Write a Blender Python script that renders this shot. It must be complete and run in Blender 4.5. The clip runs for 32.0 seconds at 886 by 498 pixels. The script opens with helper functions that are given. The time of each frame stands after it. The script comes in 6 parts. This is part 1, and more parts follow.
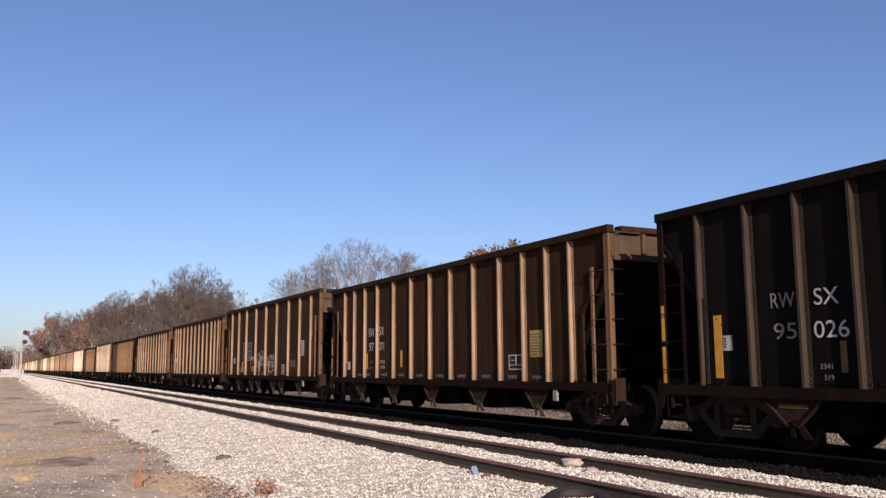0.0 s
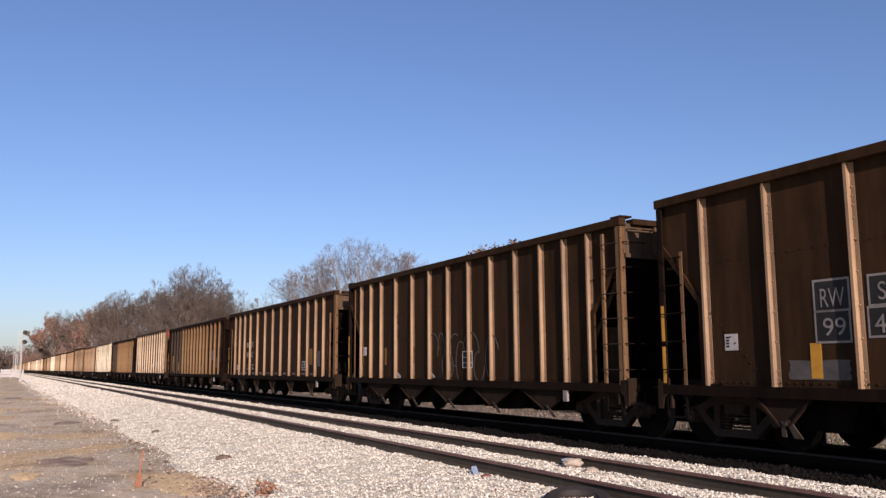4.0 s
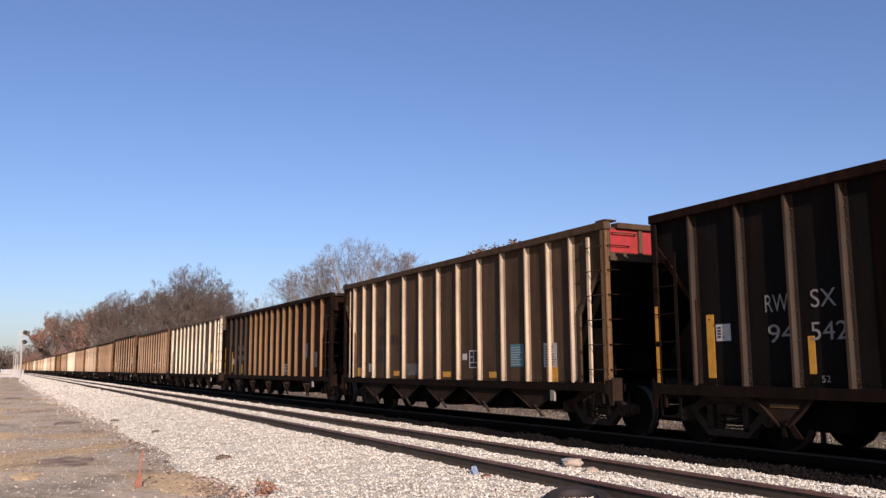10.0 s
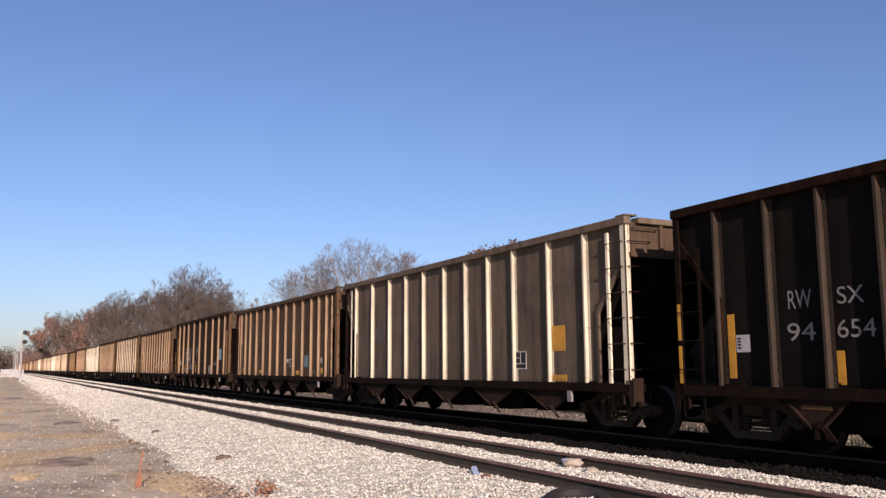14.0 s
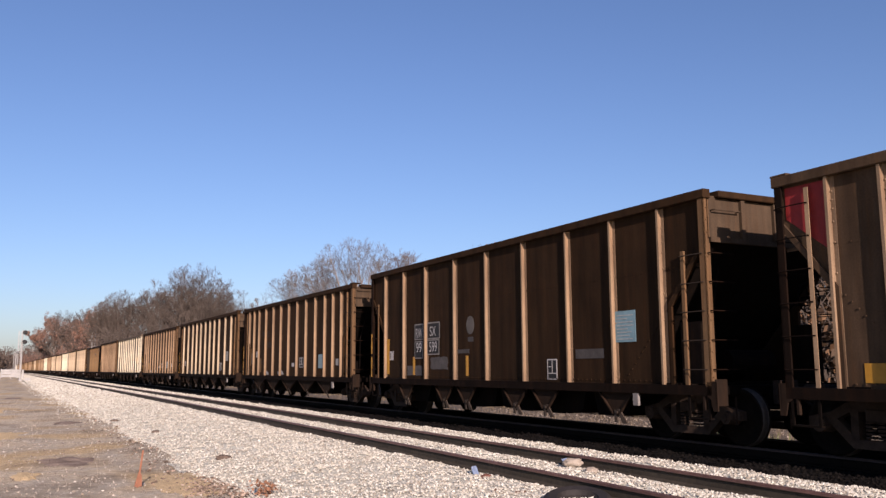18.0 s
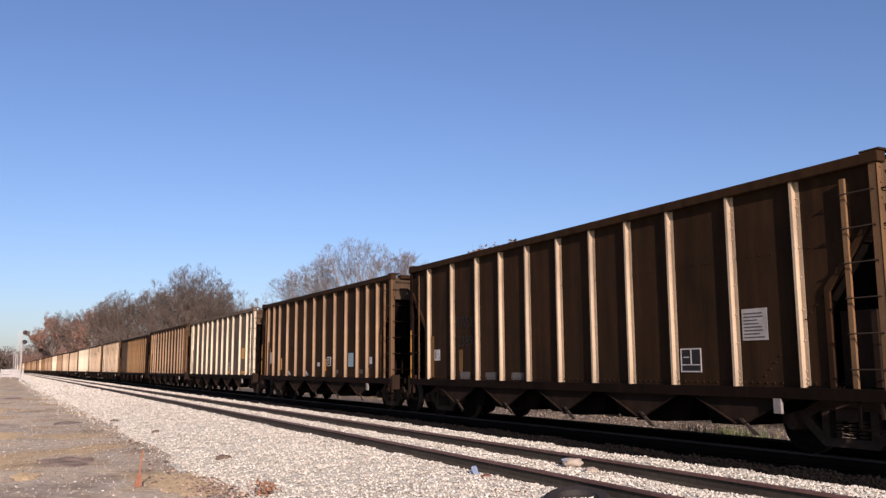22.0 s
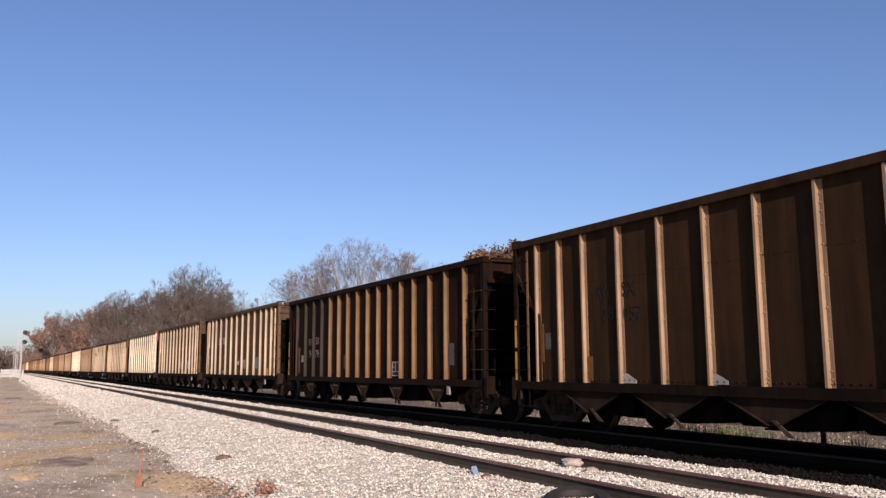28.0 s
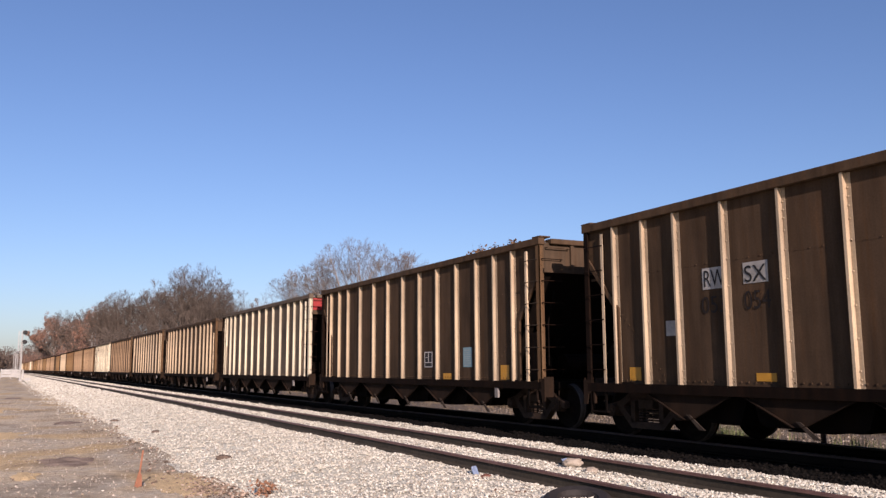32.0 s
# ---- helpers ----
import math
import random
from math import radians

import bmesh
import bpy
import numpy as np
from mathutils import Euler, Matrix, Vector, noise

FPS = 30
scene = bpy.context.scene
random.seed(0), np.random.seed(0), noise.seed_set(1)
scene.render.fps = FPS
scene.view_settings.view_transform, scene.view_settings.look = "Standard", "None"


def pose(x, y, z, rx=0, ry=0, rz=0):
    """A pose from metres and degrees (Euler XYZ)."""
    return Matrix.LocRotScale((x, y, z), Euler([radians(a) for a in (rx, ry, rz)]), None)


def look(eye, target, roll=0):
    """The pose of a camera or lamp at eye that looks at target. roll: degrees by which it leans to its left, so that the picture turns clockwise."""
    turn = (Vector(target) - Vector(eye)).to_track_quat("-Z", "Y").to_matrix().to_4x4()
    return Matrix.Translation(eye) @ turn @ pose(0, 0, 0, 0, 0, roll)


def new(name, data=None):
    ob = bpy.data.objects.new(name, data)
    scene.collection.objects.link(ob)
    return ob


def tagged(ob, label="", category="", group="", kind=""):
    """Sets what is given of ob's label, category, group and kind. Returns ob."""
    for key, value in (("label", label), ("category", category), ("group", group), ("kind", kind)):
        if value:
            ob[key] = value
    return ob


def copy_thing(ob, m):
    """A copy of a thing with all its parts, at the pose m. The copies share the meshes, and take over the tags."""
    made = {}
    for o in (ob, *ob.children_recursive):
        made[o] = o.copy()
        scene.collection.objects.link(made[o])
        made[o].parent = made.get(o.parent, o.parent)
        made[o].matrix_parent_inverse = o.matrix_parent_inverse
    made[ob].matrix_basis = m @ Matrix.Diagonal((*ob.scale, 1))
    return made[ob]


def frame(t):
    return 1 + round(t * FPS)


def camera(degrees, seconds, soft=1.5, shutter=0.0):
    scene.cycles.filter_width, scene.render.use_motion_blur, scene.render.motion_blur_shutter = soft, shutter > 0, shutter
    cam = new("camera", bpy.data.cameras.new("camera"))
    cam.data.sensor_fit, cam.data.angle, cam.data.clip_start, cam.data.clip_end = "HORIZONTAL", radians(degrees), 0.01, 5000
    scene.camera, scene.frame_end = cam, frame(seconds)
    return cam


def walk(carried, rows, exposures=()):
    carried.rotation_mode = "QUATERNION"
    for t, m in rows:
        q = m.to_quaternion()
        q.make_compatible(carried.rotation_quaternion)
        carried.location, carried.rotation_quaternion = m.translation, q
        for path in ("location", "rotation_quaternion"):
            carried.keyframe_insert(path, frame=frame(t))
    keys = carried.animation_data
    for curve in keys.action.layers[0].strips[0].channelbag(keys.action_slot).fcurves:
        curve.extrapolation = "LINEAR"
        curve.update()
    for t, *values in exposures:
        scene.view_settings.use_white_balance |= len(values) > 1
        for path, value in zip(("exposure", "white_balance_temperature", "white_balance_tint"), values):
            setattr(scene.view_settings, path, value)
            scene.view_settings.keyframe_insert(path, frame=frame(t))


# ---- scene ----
cam = camera(55.70, 32.0, soft=1.4)
EYE = Vector((0.0, 0.0, 1.279))
YAW, PITCH, ROLL = radians(24.59), radians(8.025), -0.298
AIM = EYE + Vector((math.sin(YAW) * math.cos(PITCH), math.cos(YAW) * math.cos(PITCH), math.sin(PITCH)))
walk(cam, [(0.0, look(EYE, AIM, ROLL)), (32.0, look(EYE, AIM, ROLL))],
     exposures=[(0.0, 0.73, 5950, 27), (32.0, 0.73, 5950, 27)])

# ---- light: clear autumn day, low sun behind the camera, grazing the train's side ----
SUN_EL, SUN_AZ = radians(20.0), radians(10.0)
to_sun = Vector((-math.sin(SUN_AZ) * math.cos(SUN_EL), -math.cos(SUN_AZ) * math.cos(SUN_EL), math.sin(SUN_EL)))
sun = new("sun", bpy.data.lights.new("sun", "SUN"))
sun.data.energy, sun.data.angle, sun.data.color = 5.0, radians(0.53), (1.0, 0.82, 0.62)
sun.matrix_world = look(to_sun * 50, (0, 0, 0))
world = bpy.data.worlds.new("sky")
scene.world = world
world.use_nodes = True
_n, _l = world.node_tree.nodes, world.node_tree.links
_sky = _n.new("ShaderNodeTexSky")
_sky.sky_type, _sky.sun_disc = "NISHITA", False
_sky.sun_elevation, _sky.sun_rotation = SUN_EL, radians(180.0) + SUN_AZ
_sky.air_density, _sky.dust_density, _sky.ozone_density = 1.0, 0.8, 3.4
_n["Background"].inputs["Strength"].default_value = 0.0695
_l.new(_sky.outputs["Color"], _n["Background"].inputs["Color"])

# ---- the plan: two tracks side by side, bending left, then straight ----
GAUGE_HALF = 0.7525


def line_x(y):
    """Centre line of the train's track."""
    if y < 45.0:
        return 12.867 - 2.2e-4 * (y + 85.2) ** 2
    return 12.867 - 2.2e-4 * 130.2 ** 2 - 0.0573 * (y - 45.0)


def near_x(y):
    """Centre line of the empty track beside it."""
    return line_x(y) - 4.52 + 0.0051 * min(y, 300.0)


# ---- materials ----
def shader(name, rough=0.6, metal=0.0):
    m = bpy.data.materials.new(name)
    m.use_nodes = True
    nt = m.node_tree
    b = nt.nodes["Principled BSDF"]
    b.inputs["Roughness"].default_value, b.inputs["Metallic"].default_value = rough, metal
    return m, nt, b


def noise_node(nt, scale, detail=4.0, rough=0.6, stretch=(1, 1, 1), space="Object"):
    tc, mp, nz = nt.nodes.new("ShaderNodeTexCoord"), nt.nodes.new("ShaderNodeMapping"), nt.nodes.new("ShaderNodeTexNoise")
    mp.inputs["Scale"].default_value = stretch
    nz.inputs["Scale"].default_value, nz.inputs["Detail"].default_value, nz.inputs["Roughness"].default_value = scale, detail, rough
    nt.links.new(tc.outputs[space], mp.inputs["Vector"])
    nt.links.new(mp.outputs["Vector"], nz.inputs["Vector"])
    return nz.outputs["Fac"]


def ramp(nt, fac, stops):
    r = nt.nodes.new("ShaderNodeValToRGB")
    el = r.color_ramp.elements
    while len(el) < len(stops):
        el.new(0.5)
    for e, (p, c) in zip(el, stops):
        e.position, e.color = p, (*c, 1.0)
    nt.links.new(fac, r.inputs["Fac"])
    return r.outputs["Color"]


def mix(nt, fac, a, b, blend="MIX"):
    x = nt.nodes.new("ShaderNodeMix")
    x.data_type, x.blend_type = "RGBA", blend
    for sock, val in ((x.inputs[0], fac), (x.inputs[6], a), (x.inputs[7], b)):
        if isinstance(val, (int, float)):
            sock.default_value = val
        elif isinstance(val, tuple):
            sock.default_value = (*val, 1.0)
        else:
            nt.links.new(val, sock)
    return x.outputs[2]


def bump(nt, bsdf, fac, strength, dist=0.02):
    b = nt.nodes.new("ShaderNodeBump")
    b.inputs["Strength"].default_value, b.inputs["Distance"].default_value = strength, dist
    nt.links.new(fac, b.inputs["Height"])
    nt.links.new(b.outputs["Normal"], bsdf.inputs["Normal"])


def weathered(name, base, rust, grime, rough=0.62, amount=0.5):
    """Car paint: chalky base, rust streaks that run down, coal grime in blotches."""
    m, nt, b = shader(name, rough + 0.2)
    b.inputs["Specular IOR Level"].default_value = 0.06
    lo, hi = 0.62 - 0.3 * amount, 0.78 - 0.2 * amount
    streak = ramp(nt, noise_node(nt, 2.6, 5, 0.62, (3.2, 3.2, 0.28)), [(lo, (0, 0, 0)), (hi + 0.1, (1, 1, 1))])
    blotch = ramp(nt, noise_node(nt, 1.1, 6, 0.65), [(0.42, (0, 0, 0)), (0.72, (1, 1, 1))])
    fine = noise_node(nt, 34, 4, 0.7)
    c = mix(nt, streak, base, rust)
    c = mix(nt, mix(nt, 0.55, (0, 0, 0), blotch), c, grime)
    c = mix(nt, 1.0, c, ramp(nt, fine, [(0.25, (0.78, 0.78, 0.78)), (0.75, (1.12, 1.1, 1.08))]), "MULTIPLY")
    wash = noise_node(nt, 1.5, 4, 0.6, (3.0, 3.0, 0.35))
    c = mix(nt, 1.0, c, ramp(nt, wash, [(0.32, (0.66, 0.66, 0.67)), (0.5, (0.95, 0.95, 0.95)), (0.7, (1.22, 1.2, 1.18))]), "MULTIPLY")
    rnd = nt.nodes.new("ShaderNodeObjectInfo")
    c = mix(nt, 1.0, c, ramp(nt, rnd.outputs["Random"], [(0.0, (0.86, 0.86, 0.87)), (1.0, (1.1, 1.08, 1.05))]), "MULTIPLY")
    nt.links.new(c, b.inputs["Base Color"])
    bump(nt, b, fine, 0.12, 0.004)
    return m


def simple(name, col, var=0.25, scale=20.0, rough=0.7, metal=0.0, bmp=0.2, dist=0.01):
    m, nt, b = shader(name, rough, metal)
    b.inputs["Specular IOR Level"].default_value = 0.25
    f = noise_node(nt, scale, 5, 0.65)
    g = noise_node(nt, scale * 0.13, 3, 0.5)
    c = ramp(nt, f, [(0.25, tuple(v * (1 - var) for v in col)), (0.75, tuple(min(1, v * (1 + var)) for v in col))])
    c = mix(nt, 1.0, c, ramp(nt, g, [(0.3, (0.8, 0.8, 0.8)), (0.7, (1.1, 1.1, 1.1))]), "MULTIPLY")
    nt.links.new(c, b.inputs["Base Color"])
    if bmp:
        bump(nt, b, f, bmp, dist)
    return m


# Side sheet colours, part of their darkness standing in for grazing shade
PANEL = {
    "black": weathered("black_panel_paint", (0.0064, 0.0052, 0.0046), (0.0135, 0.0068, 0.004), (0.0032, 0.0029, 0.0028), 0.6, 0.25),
    "blackish": weathered("shaded_blackish_panel_paint", (0.0105, 0.0048, 0.0024), (0.029, 0.0112, 0.0043), (0.0033, 0.0024, 0.0018), 0.6, 0.45),
    "rusty": weathered("shaded_rust_brown_panel_paint", (0.0118, 0.0053, 0.0027), (0.029, 0.0112, 0.0044), (0.0044, 0.0029, 0.0021), 0.65, 0.5),
    "brown": weathered("shaded_brown_panel_paint", (0.029, 0.0165, 0.008), (0.038, 0.018, 0.0075), (0.014, 0.009, 0.0052), 0.65, 0.5),
    "umber": weathered("shaded_umber_panel_paint", (0.025, 0.0132, 0.0068), (0.041, 0.0175, 0.007), (0.0105, 0.0066, 0.0043), 0.65, 0.5),
    "grey": weathered("shaded_dusty_grey_panel_paint", (0.067, 0.0445, 0.0275), (0.074, 0.04, 0.019), (0.034, 0.0245, 0.016), 0.6, 0.4),
    "silver": weathered("shaded_silver_panel_metal", (0.118, 0.094, 0.069), (0.118, 0.07, 0.038), (0.052, 0.04, 0.029), 0.55, 0.35),
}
# Rib colours, partly raised above the panels to carry sun on the webs
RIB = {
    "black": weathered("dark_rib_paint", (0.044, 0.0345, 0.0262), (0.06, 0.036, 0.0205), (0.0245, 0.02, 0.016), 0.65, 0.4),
    # post: rib tan dimmed to carry the shade in the gap between cars
    "post": weathered("shaded_post_paint", (0.135, 0.085, 0.045), (0.115, 0.06, 0.026), (0.06, 0.04, 0.024), 0.65, 0.5),
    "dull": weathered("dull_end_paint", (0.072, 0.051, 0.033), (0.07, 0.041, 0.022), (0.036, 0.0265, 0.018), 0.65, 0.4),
    "rust": weathered("sunlit_rusty_rib_paint", (0.185, 0.12, 0.06), (0.16, 0.082, 0.036), (0.115, 0.073, 0.042), 0.65, 0.5),
    "tan": weathered("sunlit_tan_rib_paint", (0.278, 0.199, 0.124), (0.21, 0.125, 0.068), (0.18, 0.125, 0.082), 0.65, 0.4),
    "cream": weathered("sunlit_cream_rib_metal", (0.415, 0.342, 0.242), (0.32, 0.212, 0.125), (0.3069, 0.248, 0.165), 0.6, 0.3),
    "silver": weathered("sunlit_silver_rib_metal", (0.56, 0.525, 0.40), (0.4185, 0.33, 0.2), (0.44, 0.385, 0.285), 0.55, 0.25),
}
# Dark paint for sills, far-end posts, end rungs and dark cars' ladders
M_SILL = weathered("dark_sill_paint", (0.0092, 0.0056, 0.0038), (0.019, 0.009, 0.0048), (0.0038, 0.0028, 0.0023), 0.75, 0.45)
M_FLANGE = weathered("rusty_flange_paint", (0.075, 0.03, 0.014), (0.1, 0.036, 0.0145), (0.032, 0.016, 0.009), 0.7, 0.5)
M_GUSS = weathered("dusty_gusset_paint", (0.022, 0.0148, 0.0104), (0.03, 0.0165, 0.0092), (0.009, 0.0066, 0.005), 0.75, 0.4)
# Near-black base puts the deep shade under and between cars into the colour
M_UNDER = weathered("shaded_underframe_paint", (0.0058, 0.0042, 0.0033), (0.0105, 0.006, 0.0035), (0.0026, 0.0022, 0.002), 0.8, 0.4)
M_ARM = weathered("door_arm_paint", (0.0446, 0.0367, 0.0299), (0.0372, 0.0228, 0.0141), (0.0223, 0.0196, 0.0158), 0.7, 0.4)
M_TRUCK = simple("truck_cast_steel", (0.042, 0.029, 0.021), 0.4, 8, 0.85)
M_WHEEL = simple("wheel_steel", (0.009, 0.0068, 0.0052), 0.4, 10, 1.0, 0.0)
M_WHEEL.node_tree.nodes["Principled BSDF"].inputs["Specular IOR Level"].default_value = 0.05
M_TREAD = simple("polished_wheel_tread", (0.07, 0.062, 0.055), 0.2, 20, 0.6, 0.5)
M_TRUCK.node_tree.nodes["Principled BSDF"].inputs["Specular IOR Level"].default_value = 0.08
M_COAL = simple("coal_dust", (0.012, 0.011, 0.011), 0.5, 12, 0.9, 0, 0.6, 0.05)
M_WHITE = simple("white_stencil_paint", (0.375, 0.36, 0.345), 0.15, 14, 0.7)
M_PALE = simple("pale_bare_patch", (0.3, 0.29, 0.27), 0.3, 5, 0.7)
# Stencil white dimmed, in part to stand for shade across the letters
M_DIMWHITE = simple("dim_stencil_paint", (0.176, 0.164, 0.152), 0.3, 14, 0.8)
M_BLACKP = simple("black_stencil_paint", (0.012, 0.012, 0.012), 0.2, 14, 0.7)
M_FADED = simple("faded_dark_lettering", (0.012, 0.0082, 0.0062), 0.3, 8, 0.7)
M_YELLOW = simple("yellow_reflective_sheet", (0.42, 0.21, 0.02), 0.2, 6, 0.5)
# Dimmer copy of the yellow sheet for the fainter strips and placards
M_YELLOWD = simple("dim_yellow_sheet", (0.12, 0.06, 0.012), 0.3, 6, 0.6)
M_BLUE = simple("pale_blue_sheet", (0.15, 0.25, 0.285), 0.2, 6, 0.6)
M_TEAL = simple("teal_placard_sheet", (0.045, 0.13, 0.15), 0.2, 6, 0.6)
M_BLUED = simple("dim_blue_sheet", (0.06, 0.07, 0.13), 0.3, 6, 0.6)
M_SMEAR = simple("dull_pale_smear", (0.085, 0.077, 0.068), 0.4, 5, 0.75)
M_LEMON = simple("pale_yellow_sheet", (0.3, 0.22, 0.05), 0.2, 6, 0.6)
M_PATCH = simple("grey_paint_patch", (0.06, 0.054, 0.05), 0.4, 4, 0.75)
M_PRINT = simple("faded_pale_print", (0.3, 0.33, 0.32), 0.2, 14, 0.7)
M_RED = simple("faded_red_paint", (0.24, 0.022, 0.02), 0.2, 6, 0.6)


# ---- mesh helpers ----
def part(name, bm, material, parent=None, label=""):
    me = bm if isinstance(bm, bpy.types.Mesh) else bpy.data.meshes.new(name)
    if me is not bm:
        bm.to_mesh(me)
        bm.free()
    if material and not me.materials:
        me.materials.append(material)
    ob = new(name, me)
    ob.parent = parent
    if label:
        ob["label"] = label
    return ob


def box(bm, x0, x1, y0, y1, z0, z1, bevel=0.0):
    v = [bm.verts.new((x, y, z)) for z in (z0, z1) for y in (y0, y1) for x in (x0, x1)]
    fs = [bm.faces.new([v[i] for i in q]) for q in ((0, 2, 3, 1), (4, 5, 7, 6), (0, 1, 5, 4), (2, 6, 7, 3), (0, 4, 6, 2), (1, 3, 7, 5))]
    if bevel:
        es = list({e for f in fs for e in f.edges})
        bmesh.ops.bevel(bm, geom=es, offset=bevel, segments=1, affect="EDGES", clamp_overlap=True)
    return bm


def boxm(name, x0, x1, y0, y1, z0, z1, bevel=0.0):
    bm = bmesh.new()
    box(bm, x0, x1, y0, y1, z0, z1, bevel)
    me = bpy.data.meshes.new(name)
    bm.to_mesh(me)
    bm.free()
    return me


def tube(bm, a, b, r0, r1=None, n=6):
    a, b = Vector(a), Vector(b)
    r1 = r0 if r1 is None else r1
    d = (b - a).normalized()
    u = d.orthogonal().normalized()
    w = d.cross(u)
    ra = [bm.verts.new(a + (u * math.cos(k * 2 * math.pi / n) + w * math.sin(k * 2 * math.pi / n)) * r0) for k in range(n)]
    rb = [bm.verts.new(b + (u * math.cos(k * 2 * math.pi / n) + w * math.sin(k * 2 * math.pi / n)) * r1) for k in range(n)]
    for k in range(n):
        bm.faces.new((ra[k], ra[(k + 1) % n], rb[(k + 1) % n], rb[k]))
    bm.faces.new(ra[::-1])
    bm.faces.new(rb)
    return bm


def slab(bm, pts, thick):
    """A plate: an outline of points, given thickness along the vector thick."""
    t = Vector(thick)
    a = [bm.verts.new(Vector(p)) for p in pts]
    b = [bm.verts.new(Vector(p) + t) for p in pts]
    n = len(pts)
    bm.faces.new(a)
    bm.faces.new(b[::-1])
    for k in range(n):
        bm.faces.new((a[k], b[k], b[(k + 1) % n], a[(k + 1) % n]))
    bmesh.ops.recalc_face_normals(bm, faces=bm.faces[:])
    return bm


def grid_mesh(name, xs_of, ys, cols, zf):
    """A sheet in rows along y; column offsets measured from xs_of(y)."""
    vs, fs = [], []
    nc = len(cols)
    for y in ys:
        cx = xs_of(y)
        for q in cols:
            vs.append((cx + q, y, zf(q, y)))
    for i in range(len(ys) - 1):
        for j in range(nc - 1):
            a = i * nc + j
            fs.append((a, a + 1, a + nc + 1, a + nc))
    me = bpy.data.meshes.new(name)
    me.from_pydata(vs, [], fs)
    for p in me.polygons:
        p.use_smooth = True
    return me


# ---- ground, ballast and rails ----
def dirt_material():
    m, nt, b = shader("gravelly_dirt", 0.95)
    b.inputs["Specular IOR Level"].default_value = 0.1
    big = noise_node(nt, 0.22, 5, 0.6)
    mid = noise_node(nt, 1.6, 6, 0.65)
    fine = noise_node(nt, 26, 5, 0.75)
    streak = noise_node(nt, 0.7, 2.5, 0.6, (0.9, 0.8, 1.0))
    ochre = noise_node(nt, 0.5, 1.5, 0.5, (0.9, 0.8, 1.0))
    c = ramp(nt, big, [(0.3, (0.4021, 0.3418, 0.2464)), (0.5, (0.5914, 0.4951, 0.3408)), (0.7, (0.7096, 0.5894, 0.4038))])
    c = mix(nt, ramp(nt, mid, [(0.38, (0, 0, 0)), (0.62, (1, 1, 1))]), c, (0.4967, 0.442, 0.3408))
    c = mix(nt, ramp(nt, ochre, [(0.5, (0, 0, 0)), (0.62, (0.8, 0.8, 0.8))]), c, (0.5914, 0.4361, 0.2254))
    c = mix(nt, ramp(nt, streak, [(0.52, (0, 0, 0)), (0.68, (0.75, 0.75, 0.75))]), c, (0.2602, 0.2122, 0.1468))
    c = mix(nt, 1.0, c, ramp(nt, fine, [(0.3, (0.6, 0.6, 0.6)), (0.6, (1.0, 1.0, 1.0)), (0.75, (1.35, 1.35, 1.35))]), "MULTIPLY")
    c = mix(nt, 1.0, c, ramp(nt, noise_node(nt, 7, 5, 0.7), [(0.35, (0.7, 0.68, 0.66)), (0.65, (1.15, 1.15, 1.15))]), "MULTIPLY")
    nt.links.new(c, b.inputs["Base Color"])
    bump(nt, b, fine, 0.6, 0.03)
    return m


def stone_material(name, lo, mid, hi, cell=22.0, dist=0.03):
    m, nt, b = shader(name, 0.95)
    b.inputs["Specular IOR Level"].default_value = 0.1
    tc, vo = nt.nodes.new("ShaderNodeTexCoord"), nt.nodes.new("ShaderNodeTexVoronoi")
    vo.inputs["Scale"].default_value = cell
    nt.links.new(tc.outputs["Object"], vo.inputs["Vector"])
    sep = nt.nodes.new("ShaderNodeSeparateColor")
    nt.links.new(vo.outputs["Color"], sep.inputs["Color"])
    c = ramp(nt, sep.outputs[0], [(0.0, lo), (0.35, mid), (1.0, hi)])
    c = mix(nt, 1.0, c, ramp(nt, vo.outputs["Distance"], [(0.35, (1, 1, 1)), (0.75, (0.7, 0.67, 0.65))]), "MULTIPLY")
    c = mix(nt, 1.0, c, ramp(nt, noise_node(nt, 0.5, 4), [(0.3, (0.82, 0.8, 0.78)), (0.7, (1.08, 1.08, 1.08))]), "MULTIPLY")
    nt.links.new(c, b.inputs["Base Color"])
    inv = nt.nodes.new("ShaderNodeMath")
    inv.operation = "SUBTRACT"
    inv.inputs[0].default_value = 1.0
    nt.links.new(vo.outputs["Distance"], inv.inputs[1])
    bump(nt, b, inv.outputs[0], 0.9, dist)
    return m


def island_stone(name, stops, rough=0.88):
    m, nt, b = shader(name, rough)
    b.inputs["Specular IOR Level"].default_value = 0.1
    g = nt.nodes.new("ShaderNodeNewGeometry")
    c = ramp(nt, g.outputs["Random Per Island"], stops)
    f = noise_node(nt, 60, 3, 0.6)
    c = mix(nt, 1.0, c, ramp(nt, f, [(0.3, (0.82, 0.82, 0.82)), (0.7, (1.1, 1.1, 1.1))]), "MULTIPLY")
    nt.links.new(c, b.inputs["Base Color"])
    return m


M_DIRT = dirt_material()
M_BALLAST = stone_material("pale_limestone_ballast", (0.4423, 0.43, 0.3502), (0.599, 0.595, 0.4884), (0.7003, 0.71, 0.5944), 24.0, 0.012)
# Coal dust, taken near black so the colour also carries the train's shade
M_DARKBED = stone_material("coal_dusted_shaded_ballast", (0.003, 0.0028, 0.0026), (0.007, 0.006, 0.005), (0.014, 0.011, 0.009))
M_GREYBED = stone_material("grey_gravel", (0.075, 0.062, 0.05), (0.15, 0.128, 0.1), (0.22, 0.19, 0.15))
